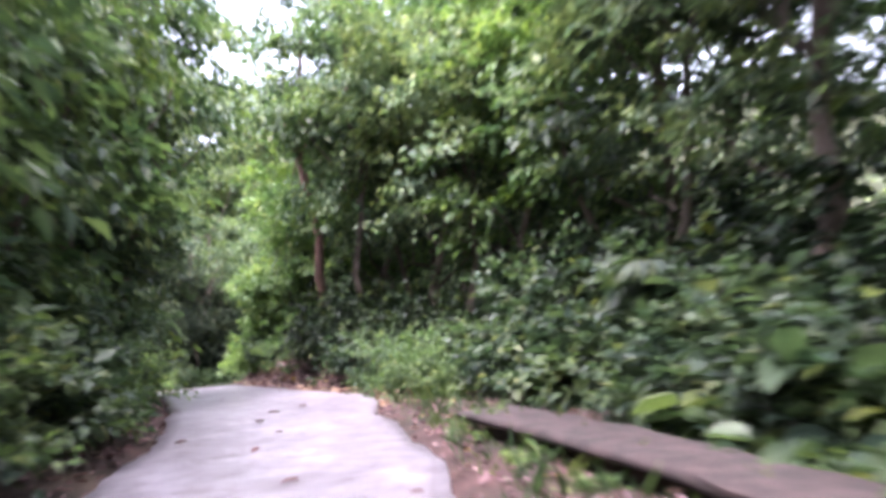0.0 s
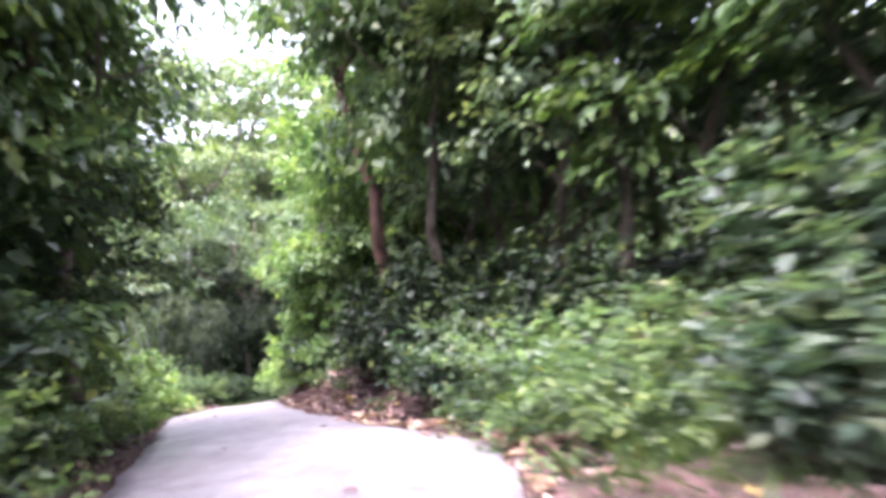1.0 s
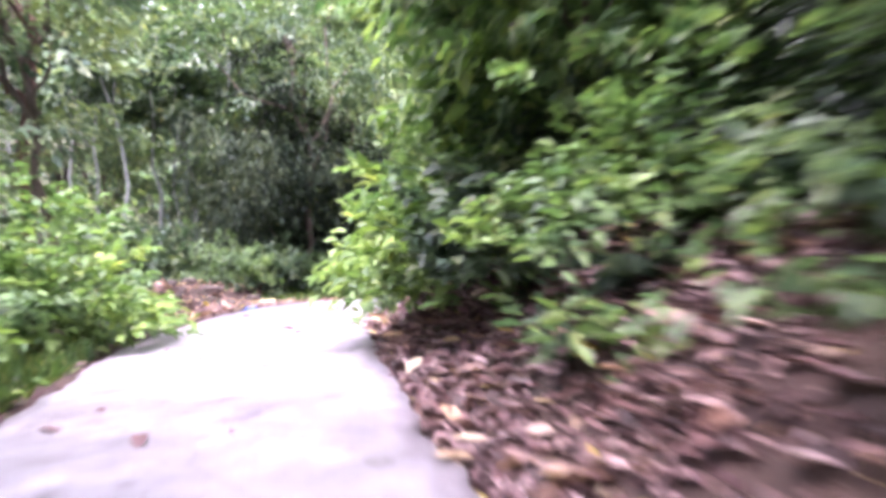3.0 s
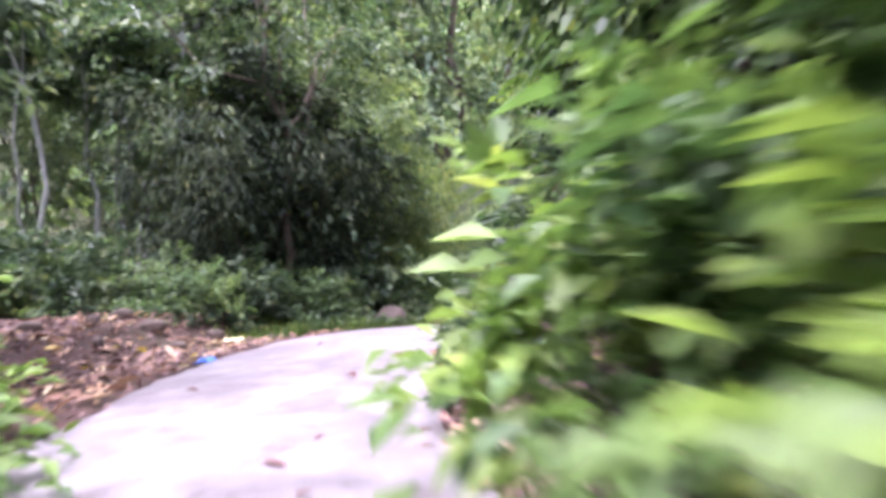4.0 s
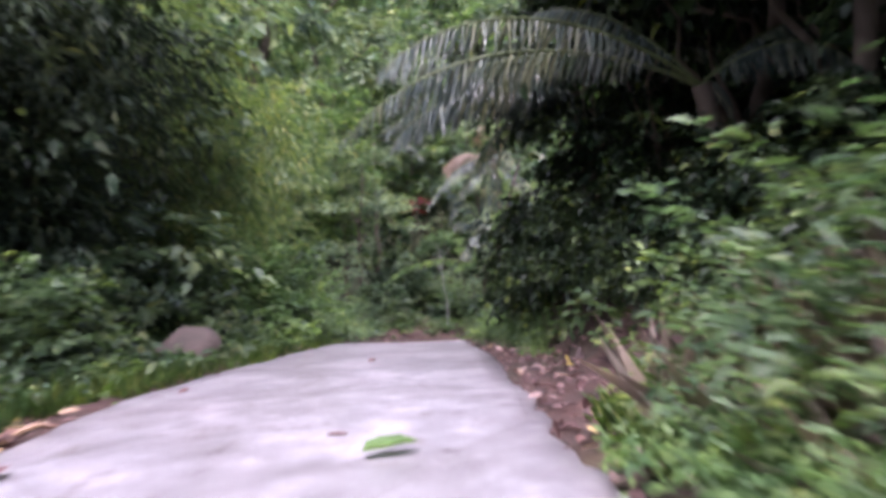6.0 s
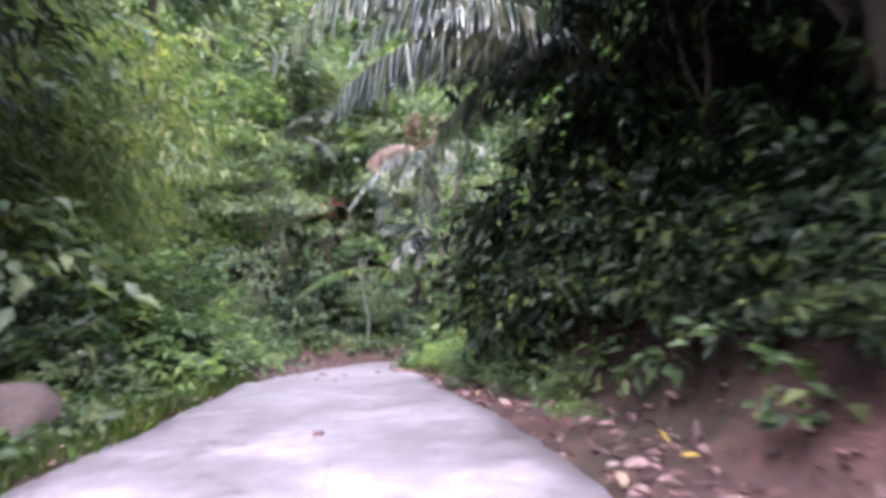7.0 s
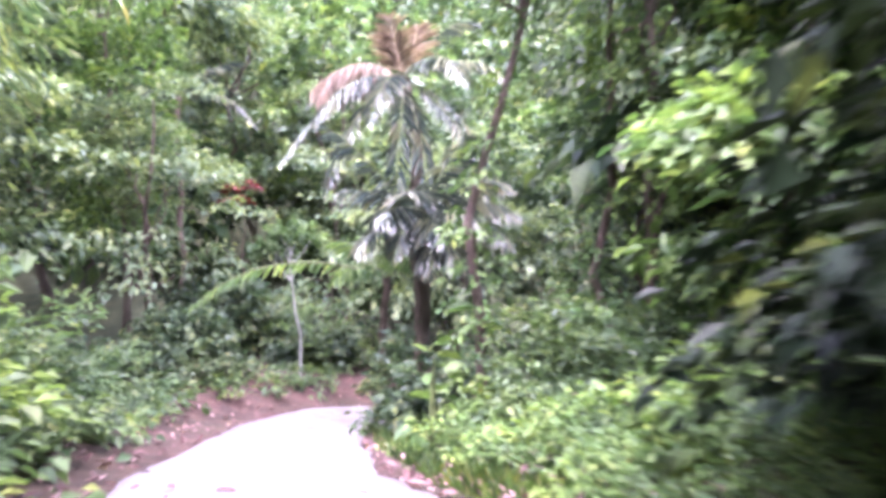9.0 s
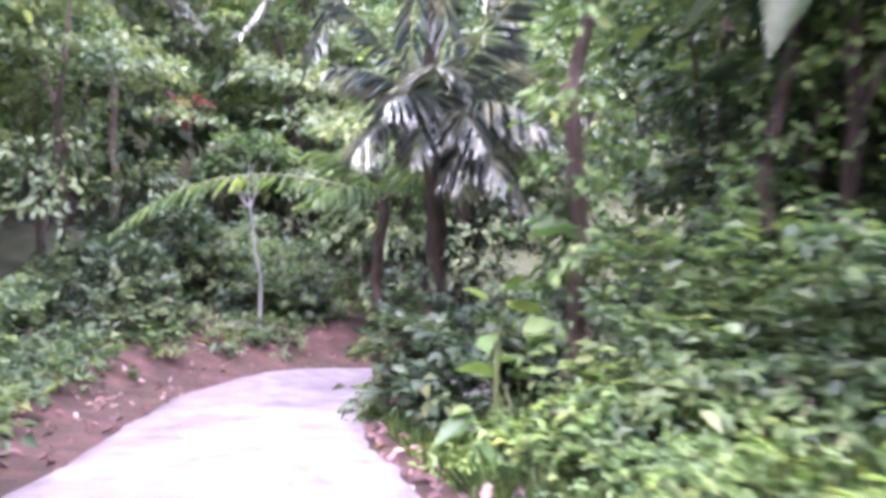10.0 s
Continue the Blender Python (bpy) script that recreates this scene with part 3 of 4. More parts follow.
# ---- trees of the forest edge ----
SPECIES = [
    tree("tree", 11, 9.5, 0.8, 2.3, DEEP, BARK, 0.284, 210, 26, 0.15, label="dense dark green broadleaved tree on the forest edge"),
    tree("tree", 12, 11.0, 2.0, 2.5, MID, BARK, 0.261, 210, 26, 0.16, label="tall mid green broadleaved tree with drooping sprays"),
    tree("tree", 13, 7.5, 0.3, 1.9, MID, BARK, 0.272, 160, 28, 0.11, label="leafy mid green tree with foliage down to the ground"),
    tree("tree", 14, 12.5, 4.5, 2.9, DEEP, RED_BARK, 0.295, 190, 26, 0.2, label="tall forest tree with reddish trunk and dark crown"),
    tree("tree", 15, 6.0, 0.3, 1.3, LIME, BARK, 0.227, 170, 23, 0.06, label="young light green tree with thin stem"),
    tree("tree", 16, 12.0, 1.0, 3.0, DEEP, BARK, 0.589, 140, 15, 0.17, label="big dark forest tree behind the forest edge"),
    tree("tree", 17, 14.0, 2.5, 3.2, MID, BARK, 0.567, 150, 15, 0.18, label="big green forest tree behind the forest edge"),
    tree("tree", 18, 10.0, 6.0, 1.5, DEEP, PALE_BARK, 0.340, 70, 17, 0.085, label="slender tree with pale bare stem and high crown"),
    tree("tree", 19, 12.5, 0.4, 1.9, LIME, BARK, 0.284, 210, 25, 0.12, label="tall light green tree leafy from top to bottom"),
    tree("tree", 20, 10.0, 0.8, 2.1, PALE_HAZED, BARK, 0.249, 170, 25, 0.12, label="pale green tree wrapped in creepers, haze put into its leaf colour"),
    tree("tree", 22, 11.5, 2.8, 2.3, MID, BARK, 0.249, 230, 29, 0.13, hang=0.9, label="tall tree hung with creepers leaning over the road"),
    # the next two trees carry painted shade in their leaf colour
    tree("tree", 23, 9.5, 0.8, 2.2, SHADED_LEAF, BARK, 0.272, 220, 29, 0.15, hang=0.7, label="dense glossy-leaved tree over the bank, leaves darkened as if in shade"),
    tree("tree", 24, 11.5, 4.2, 2.9, SHADED_LEAF, BARK, 0.295, 200, 26, 0.13, hang=0.6, creeper=DEEP, label="tall tree spreading its crown over the road, shade put into its leaves"),
    tree("tree", 25, 26.0, 7.0, 4.6, PALE_HAZED, BARK, 0.522, 320, 22, 0.32, label="giant forest tree rising above the wood"),
    # added shade caster: its high crown stays mostly above the view
    tree("tree", 26, 12.5, 7.2, 4.0, DEEP, BARK, 0.272, 210, 25, 0.17, creeper=DEEP, label="tall tree with a wide dark crown, added mostly out of view to shade the road"),
]
BUSHES = [
    bush("bush", 21, 1.5, 1.1, MID, 0.126, 85, 33, label="broadleaved green bush at the roadside"),
    bush("bush", 22, 1.2, 1.1, DEEP, 0.189, 65, 26, 0.6, label="dark green bush with broad leaves at the roadside"),
    bush("bush", 23, 1.7, 1.0, LIME, 0.158, 75, 28, label="light green bush at the roadside"),
    bush("bush", 24, 0.5, 0.8, LIME, 0.116, 55, 24, 0.4, label="low bright green weeds by the road"),
    bush("bush", 25, 2.4, 1.5, DEEP, 0.242, 95, 28, 0.5, label="tall dark thicket of broad leaves under the trees"),
    bush("broadleaf_plant", 26, 1.1, 0.8, DEEP, 0.34, 24, 6, 0.75, label="plant with large round bluish green leaves", category="plant", shape=blades),
    bush("ginger_plant", 27, 1.1, 0.6, DEEP, 0.3, 30, 10, 0.26, 0.7, label="green plant with long strap leaves drooping on the road edge", category="plant", shape=blades),
    bush("dry_shrub", 28, 1.35, 0.75, MID, 0.095, 80, 26, 0.42, label="half-dry tangled shrub with small olive leaves", category="bush"),
    bush("broadleaf_plant", 29, 1.75, 0.24, LIME, 0.27, 12, 2, 0.62, label="young plant with large bright lime leaves", category="plant", shape=blades),
    # shade is painted into the leaf colour of this bush
    bush("bush", 30, 2.2, 1.4, SHADED_LEAF, 0.200, 100, 28, 0.45, 0.8, label="glossy bush overhanging the red bank, leaves darkened as if in shade"),
    bush("broadleaf_shrub", 33, 2.7, 0.9, MID, 0.34, 34, 9, 0.42, 0.6, label="tall shrub with long broad green leaves leaning out", category="bush", shape=blades),
]
placed = {}
dice = random.Random(3)


def put(ob, s, u, turn=None, size=1.0, side=None):
    """Place a thing (or a copy once it stands) by station and distance from the road's edge on a side."""
    k = int(np.argmin(np.abs(nominal - s)))
    off = RIGHT[k] + u if side == "r" else -LEFT[k] - u
    x, y = at_road(s, off)
    return put_xy(ob, x, y, turn, size)


def put_xy(ob, x, y, turn=None, size=1.0):
    turn = dice.uniform(0, 360) if turn is None else turn
    if ob.name in placed:
        return copy_at(ob, x, y, turn, size)
    placed[ob.name] = True
    return stand(ob, x, y, turn, size)


# right side: trees behind the shoulder and on the bank
for s, u, k, size in ((-8, 5, 0, 1), (-4, 4.6, 0, 1.0), (0, 5.4, 1, 1.0), (3, 5.8, 0, 1.0), (5.5, 6.5, 3, 1.0), (8, 5.4, 9, 0.95), (11, 5.8, 9, 1.0), (14.0, 5.4, 8, 0.9), (16.2, 5.2, 8, 0.9),
                      (17.5, 4.4, 9, 0.9), (18.8, 4.6, 9, 1.0), (22, 4.6, 9, 0.85), (17.2, 7.0, 0, 1.0), (20.5, 7.2, 0, 1.0), (20.6, 2.8, 10, 0.95), (23.2, 4.8, 1, 0.9), (34.3, 2.7, 10, 0.8), (21, 5.5, 1, 1.0), (27, 4.4, 0, 0.9), (27.8, 1.6, 4, 0.85), (26.3, 1.8, 4, 0.95), (25.5, 3.7, 4, 1.0), (29.5, 2.9, 8, 0.95), (32, 4.6, 8, 1.0), (30, 5.2, 2, 1.0), (26, 5.5, 8, 1.05), (33, 4.4, 0, 0.9), (36, 3.9, 1, 0.9),
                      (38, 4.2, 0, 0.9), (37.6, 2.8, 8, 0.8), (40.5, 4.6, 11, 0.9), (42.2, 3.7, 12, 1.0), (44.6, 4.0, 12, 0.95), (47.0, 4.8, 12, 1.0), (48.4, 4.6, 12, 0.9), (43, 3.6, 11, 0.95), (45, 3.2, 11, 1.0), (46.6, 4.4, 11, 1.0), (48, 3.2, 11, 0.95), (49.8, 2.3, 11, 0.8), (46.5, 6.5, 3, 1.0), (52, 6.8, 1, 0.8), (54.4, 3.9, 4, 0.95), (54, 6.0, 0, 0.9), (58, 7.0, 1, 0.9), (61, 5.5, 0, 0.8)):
    put(SPECIES[k], s, u, None, size, "r")
# left side
for s, u, k, size in ((16.8, 1.8, 2, 0.9), (19.4, 1.8, 2, 0.85), (21.6, 1.6, 0, 0.7), (-7, 3.2, 0, 1), (-3, 3.0, 0, 1.0), (1, 3.0, 1, 0.9), (4, 2.6, 0, 0.95), (7, 2.4, 10, 0.95), (9.5, 3.6, 3, 0.9), (10.5, 2.2, 2, 1.0), (13.5, 2.0, 10, 0.95), (16.5, 1.9, 10, 0.9), (18, 3.4, 0, 1.0), (18.5, 0.9, 10, 1.05), (21.3, 1.5, 10, 1.0), (20, 2.9, 2, 1.0),
                      (22, 3.6, 9, 0.85), (25, 4.4, 9, 0.8), (44.6, 4.4, 11, 0.75), (46, 4.8, 11, 0.95), (55.5, 6.4, 9, 0.75), (18.5, 4.6, 9, 1.2), (24, 6, 9, 1.2), (61, 5, 9, 0.9), (70, 6.5, 2, 0.9)):
    put(SPECIES[k], s, u, None, size, "l")
# wide crowns, mostly out of view, added to shade the upper road and the red bank
for s, u, size, side in ((-5, 3.4, 1.0, "r"), (7.0, 4.4, 0.9, "r"), (1.0, 3.4, 1.0, "l"), (18.5, 3.4, 0.95, "l"), (23.0, 3.2, 0.85, "l"), (41.2, 4.4, 0.9, "r"), (44.8, 4.6, 0.95, "r"), (48.4, 5.2, 0.9, "r"), (44.4, 3.2, 0.85, "l"), (70, 3.0, 1.0, "r")):
    put(SPECIES[14], s, u, None, size, side)
# the row behind, which closes the wood
for row, (u0, gap) in enumerate(((9.0, 4.0),)):
    s = -10.0
    while s < 70:
        put(SPECIES[5 + dice.randrange(2)], s + dice.uniform(-1, 1), u0 + dice.uniform(-1, 1), None, dice.uniform(0.8, 1.05), "r")
        if not (27 < s < 44 or 44 < s):
            put(SPECIES[5 + dice.randrange(2)], s + dice.uniform(-1, 1), u0 - 1.0 + dice.uniform(-1, 1), None, dice.uniform(0.75, 1.0), "l")
        s += gap
# slender pale stems on the open ground to the left
for x, y, size in ((-20.5, 46.5, 0.9), (-21.8, 48.5, 1), (-20.5, 42.5, 1), (-21.5, 46, 1.1), (-23, 44, 1), (-18.5, 47.5, 1.1), (-24.5, 48, 1.1), (-22, 50, 1), (-26, 45, 1)):
    put_xy(SPECIES[7], x, y, None, size)
for x, y, k in ((-27, 52, 9), (-31, 48, 6), (-23, 56, 9), (-34, 42, 6), (-29, 37, 9), (-24, 32, 6), (-19, 29, 9), (-20, 56, 9), (-32, 57, 6)):
    put_xy(SPECIES[k], x, y, None, dice.uniform(0.8, 1.05))
# the wood beyond the bend
for x, y, k, size in ((-14, 72, 9, 1.15), (-9.5, 73, 8, 1.0), (-1, 78, 9, 1.1), (2, 73, 5, 0.8), (-12, 79, 6, 0.9), (-1, 81, 6, 1), (4, 79, 5, 1), (-16, 78, 5, 1), (8, 74, 6, 0.9), (-8.7, 68.5, 9, 0.8), (-2.0, 67.4, 9, 0.8), (-0.5, 66.8, 9, 0.85), (-3.5, 87, 13, 0.6), (-11, 88, 5, 1.1), (3, 87, 6, 1.1), (2, 58, 5, 0.8), (5, 62, 6, 0.9), (4, 66.5, 0, 0.9), (9, 66, 5, 1), (0.5, 69, 0, 0.9), (12, 70, 6, 1.1), (-1, 57.5, 0, 0.8), (-18.5, 61, 13, 0.65), (-14.5, 67, 13, 1.25), (-20, 70, 13, 1.25), (-9, 84, 13, 1.0), (-15.5, 50, 9, 1.3), (-16.5, 55, 9, 1.3), (-20.5, 53, 13, 0.72), (-24, 59, 13, 1.15), (-29.5, 51, 13, 1.05), (-18.5, 62, 13, 0.85), (-15.8, 32.8, 9, 0.95), (-18.0, 30.2, 9, 1.1), (-17.0, 34.6, 3, 0.9)):
    put_xy(SPECIES[k], x, y, None, size)

# roadside bushes
for s, u, k, size in ((2.6, 5.4, 9, 1.3), (5, 5.2, 9, 1.4), (7.4, 5.4, 9, 1.4), (9.8, 5.0, 9, 1.3), (12.2, 5.2, 9, 1.3), (14.5, 5.0, 9, 1.2), (1, 3.6, 4, 0.8), (3.5, 3.6, 1, 1.1), (5.5, 3.4, 4, 0.7), (7.5, 3.4, 1, 1.0), (9.5, 3.0, 1, 1.0), (9, 4.4, 4, 0.9), (11.5, 2.5, 1, 0.9), (12.5, 3.6, 4, 0.9), (13.4, 1.1, 0, 0.9), (14.6, 1.0, 2, 0.7), (15.6, 1.15, 0, 0.8), (16, 2.4, 9, 0.8), (17, 1.4, 1, 0.85), (18.5, 2.0, 9, 0.8), (19.6, 1.7, 9, 0.75), (20.8, 1.7, 9, 0.8), (21.8, 2.3, 0, 0.8),
                      (20, 2.2, 9, 0.9), (21.5, 3.0, 9, 0.9), (23.5, 3.1, 9, 0.8), (22.8, 2.5, 0, 0.9), (24.2, 2.6, 9, 0.7), (26.2, 1.9, 4, 0.6), (4.8, 3.0, 5, 1.0), (6.4, 3.1, 5, 1.1), (9.8, 2.7, 5, 0.9), (2.0, 3.2, 2, 1.1), (34.3, 0.8, 6, 0.85), (36.8, 1.0, 7, 1.0), (37.8, 1.0, 7, 1.1), (38.9, 1.3, 7, 0.9), (28.3, 1.2, 2, 0.9), (31, 3.4, 9, 0.9), (33.6, 2.4, 0, 1.0), (35.5, 2.1, 4, 0.7), (37.5, 2.0, 0, 0.9), (39.5, 2.4, 9, 0.7), (35.4, 0.8, 3, 0.9), (36.4, 0.6, 3, 0.8), (37.4, 0.7, 3, 0.8), (38.4, 0.8, 3, 0.8), (42, 3.6, 9, 0.9),
                      (44, 2.9, 9, 0.9), (42.6, 3.0, 9, 0.8), (46.6, 3.4, 9, 0.9), (48.9, 2.2, 9, 0.95), (49.7, 1.85, 9, 0.95), (50.3, 2.0, 9, 1.0), (51.5, 2.6, 0, 0.8), (45, 2.0, 3, 0.7), (43.2, 2.2, 3, 0.6), (53, 2.4, 3, 1.1), (55, 3.0, 0, 0.8), (54, 3.6, 2, 0.7), (57, 3.4, 0, 1.0), (57.4, 3.0, 1, 0.5), (59, 1.6, 1, 0.9), (60.2, 1.1, 4, 0.7), (52, 2.0, 3, 1.0), (33.0, 1.0, 3, 0.7), (33.4, 2.0, 0, 0.6)):
    put(BUSHES[k], s, u, None, size, "r")
for s, u, k, size in ((-1, 1.6, 4, 0.8), (1, 1.4, 1, 1.0), (3, 1.6, 4, 0.8), (5, 1.3, 0, 1.0), (7, 1.5, 4, 0.8), (9, 1.3, 1, 1.0), (11, 1.5, 4, 0.8), (13, 1.3, 0, 1.0), (15, 1.5, 4, 0.8), (17, 1.4, 2, 0.9), (19, 1.4, 0, 1.0), (21, 1.4, 2, 1.0), (22.6, 1.7, 2, 1.3), (24.3, 1.6, 2, 1.3), (26.0, 1.8, 2, 1.2), (27.5, 2.6, 2, 1.2), (24, 3.2, 2, 1.7),
                      (40.5, 2.8, 0, 1.0), (42, 2.4, 4, 0.7), (43.5, 1.9, 0, 1.0), (45, 2.2, 4, 0.7), (46.5, 2.0, 1, 1.0), (48, 2.0, 4, 0.7), (50, 2.0, 2, 1.4), (51.5, 2.0, 0, 1.5), (53, 2.0, 0, 1.4), (54.6, 2.1, 2, 1.35), (56.2, 2.2, 0, 1.3), (57.6, 2.2, 0, 1.2), (52.2, 1.3, 0, 0.7), (50.8, 1.2, 1, 0.8), (59, 2.2, 1, 0.9), (60.5, 2.3, 0, 0.9), (62, 3.0, 1, 1.0), (64, 3.0, 4, 0.8), (66, 3.0, 1, 1.0)):
    put(BUSHES[k], s, u, None, size, "l")

put_xy(BUSHES[8], -6.0, 56.4, 30, 1.22)
put_xy(BUSHES[0], -5.2, 55.3, 30, 0.72)
put_xy(BUSHES[0], -4.6, 55.2, 90, 1.15)
put_xy(SPECIES[3], -4.35, 25.2, None, 1.0)
put_xy(SPECIES[0], *at_road(12.6, 8.0), 60, 1.0)
put_xy(SPECIES[2], -6.1, 32.8, 40, 0.85)
put_xy(BUSHES[0], -6.95, 32.6, 70, 0.8)
put_xy(BUSHES[1], -6.7, 30.9, 10, 0.8)
put_xy(BUSHES[6], -8.0, 33.2, 10, 0.8)
put_xy(BUSHES[6], -8.55, 31.5, 200, 0.5)
put_xy(BUSHES[6], -8.5, 32.4, 100, 0.65)
put_xy(BUSHES[1], -6.9, 31.7, 200, 0.75)
put_xy(BUSHES[1], -7.5, 30.7, 20, 0.34)
put_xy(BUSHES[9], -7.05, 31.2, 80, 0.5)
for s, off, size in ((3.6, 1.5, 0.3), (5.2, 1.42, 0.26), (6.4, 1.5, 0.35), (8.3, 1.6, 0.5)):
    put_xy(BUSHES[3], *at_road(s, off), None, size)
put_xy(BUSHES[0], -7.3, 32.5, 160, 0.6)
for s, u, size in ((50.8, 1.3, 0.7), (51.9, 1.1, 0.8), (53.1, 1.5, 0.9), (54.4, 1.2, 0.7), (55.6, 1.4, 0.9), (56.8, 1.0, 0.7)):
    put(BUSHES[3], s, u, None, size, "r")
put_xy(BUSHES[4], -6.3, 70.4, None, 1.0)
put_xy(BUSHES[0], -5.0, 70.9, None, 1.2)
put_xy(BUSHES[4], -7.6, 70.2, None, 0.9)
put_xy(BUSHES[0], -4.2, 69.4, None, 1.1)
for x, y, k, size in ((-7.2, 28.4, 2, 1.0), (-6.7, 27.6, 2, 1.1), (-7.3, 29.3, 2, 0.6), (-6.1, 26.6, 1, 0.8), (-5.4, 25.4, 2, 0.8), (-3.9, 24.3, 9, 0.6),
                      (-7.55, 32.9, 6, 0.95), (-7.4, 33.8, 6, 1.0), (-7.2, 32.0, 6, 0.8), (-6.8, 33.0, 6, 1.1), (-7.6, 34.7, 6, 0.7), (-6.6, 31.4, 1, 0.7)):
    put_xy(BUSHES[k], x, y, None, size)
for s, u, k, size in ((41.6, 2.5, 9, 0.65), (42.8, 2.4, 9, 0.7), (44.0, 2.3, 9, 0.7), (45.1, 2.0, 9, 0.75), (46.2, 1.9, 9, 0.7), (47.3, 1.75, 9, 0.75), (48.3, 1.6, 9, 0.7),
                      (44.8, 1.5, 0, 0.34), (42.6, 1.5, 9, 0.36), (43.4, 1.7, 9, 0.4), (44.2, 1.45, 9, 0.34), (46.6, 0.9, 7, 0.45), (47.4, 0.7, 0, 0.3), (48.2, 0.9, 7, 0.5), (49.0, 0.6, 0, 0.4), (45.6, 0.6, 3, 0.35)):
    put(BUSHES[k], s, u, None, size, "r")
put(BUSHES[10], 36.6, 1.7, 40, 1.0, "r")
put(BUSHES[10], 33.6, 2.3, 200, 0.9, "r")
put(BUSHES[10], 51.2, 3.0, 120, 1.0, "r")
put_xy(BUSHES[2], -12.2, 28.6, None, 1.2)
for x, y, k, size in ((-18.6, 41.2, 4, 0.9), (-20.2, 42.6, 1, 1.3), (-21.6, 44.4, 4, 1.0), (-19.4, 44.6, 1, 1.2), (-22.8, 42.0, 4, 1.1), (-24.5, 46.0, 4, 1.2), (-21.0, 40.0, 1, 1.2)):
    put_xy(BUSHES[k], x, y, None, size)
put_xy(BUSHES[2], -13.1, 30.0, None, 1.2)
put_xy(BUSHES[2], -13.6, 27.8, None, 1.5)

# bamboo on the left, behind the mound and along the verge: shaded and lit colour copies
SHADED_CLUMP = bamboo("bamboo", 31, 14, 8.0, 2.2, "dense clump of bamboo with feathery leaves darkened as if in shade", BAMBOO_SHADED)
LIT_CLUMP = bamboo("bamboo", 32, 14, 8.0, 2.2, "olive clump of bamboo with feathery leaves brightened as if lit", BAMBOO_LIT)
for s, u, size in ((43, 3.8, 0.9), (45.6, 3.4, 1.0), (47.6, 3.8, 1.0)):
    put(SHADED_CLUMP, s, u, None, size, "l")
for s, u, size in ((49.6, 3.3, 0.9), (51.6, 3.6, 1.0), (54.2, 3.8, 1.0), (57.5, 3.8, 1.0)):
    put(LIT_CLUMP, s, u, None, size, "l")

# slender trunks beside the lower road
for seed, x, y, lean, h, r, low in ((61, -5.6, 56.3, (0.7, 0.2), 8.5, 0.1, 5.6), (62, -4.0, 55.9, (0.1, 0.1), 9.0, 0.09, 3.4), (63, -2.9, 56.0, (-0.3, 0.2), 9.0, 0.12, 2.6)):
    t = tree("tree", seed, h, low, 1.15, MID, PINK_BARK, 0.15, 100, 26, r * 0.8, lean, creeper=LIME, label="slender tree with pinkish brown trunk hung with creepers")
    stand(t, x, y, 0)

# palms
stand(palm("palm", 41, 3.4, 7, 3.3, GREY, "feather palm with long grey-green fronds arching over the road", (-0.3, 0), 0.6, 0.65, extra=((166, 0.42, 4.2), (190, 0.45, 4.2), (145, 0.5, 4.0), (178, 0.72, 4.3), (205, 0.6, 3.8)), leaflets=31, width=0.045, hang=-0.85), -5.4, 48.4, 0)
stand(palm("palm", 46, 2.2, 4, 2.2, GREY, "feather palm on the red bank with fronds hanging over the road", (-0.3, 0), 0.65, 0.42, extra=((176, 0.48, 4.8), (192, 0.62, 4.4), (160, 0.5, 4.3)), leaflets=42, width=0.032, hang=-0.85), -5.9, 43.6, 0)
PX, PY = -4.4, 61.8
stand(palm("palm", 42, -1.1 - gz(PX, PY), 6, 2.3, GREY, "feather palm with withered brown and fresh grey-green fronds", (0.0, 0), 0.7, 0.5, extra=((168, -0.05, 2.7, 0.45, 0.8), (330, 0.6, 2.4), (230, 0.2, 2.2), (205, -0.3, 2.2, 0.5, 1.0), (240, -0.6, 2.0, 0.5, 0.9), (265, -0.9, 1.9, 0.5, 0.6), (310, -0.5, 2.0, 0.5, 0.9)),
           withered=((150, 0.62, 2.1, 0.75, 1.0, 40), (162, 0.5, 1.9, 0.7, 1.0, 36), (178, 0.72, 1.7, 0.7, 1.1, 36), (200, 3.0, 0.4, 0.6, 0.1, 34), (20, 2.6, 0.42, 0.6, 0.1, 34), (120, 2.3, 0.42, 0.6, 0.1, 34)), leaflets=26, width=0.042), PX, PY, 0, 1.0, 0.0)
PX, PY = -4.7, 60.4
stand(palm("palm", 47, -3.75 - gz(PX, PY), 0, 1.7, GREY, "low feather palm with glossy silver-green fronds", (0.0, 0), 0.62, 0.6,
           extra=((150, 1.45, 1.9), (165, 0.9, 1.5), (250, 0.55, 1.3, 0.55, 1.2), (228, 0.35, 1.4, 0.5, 1.2), (275, 0.45, 1.5, 0.5, 1.1), (200, 0.25, 1.6), (300, 0.5, 1.8), (325, 0.35, 2.0), (340, 0.9, 1.9), (355, 0.2, 1.8), (310, -0.2, 1.5), (262, -0.1, 1.3), (60, 0.8, 1.8), (105, 0.8, 1.8), (20, 1.2, 1.7), (290, 1.6, 1.4), (240, 0.9, 1.5), (215, 0.6, 1.6), (285, 0.1, 1.6), (335, 0.6, 2.1)), leaflets=26, width=0.042), PX, PY, 0, 1.0, 0.0)
PX, PY = -4.75, 61.9
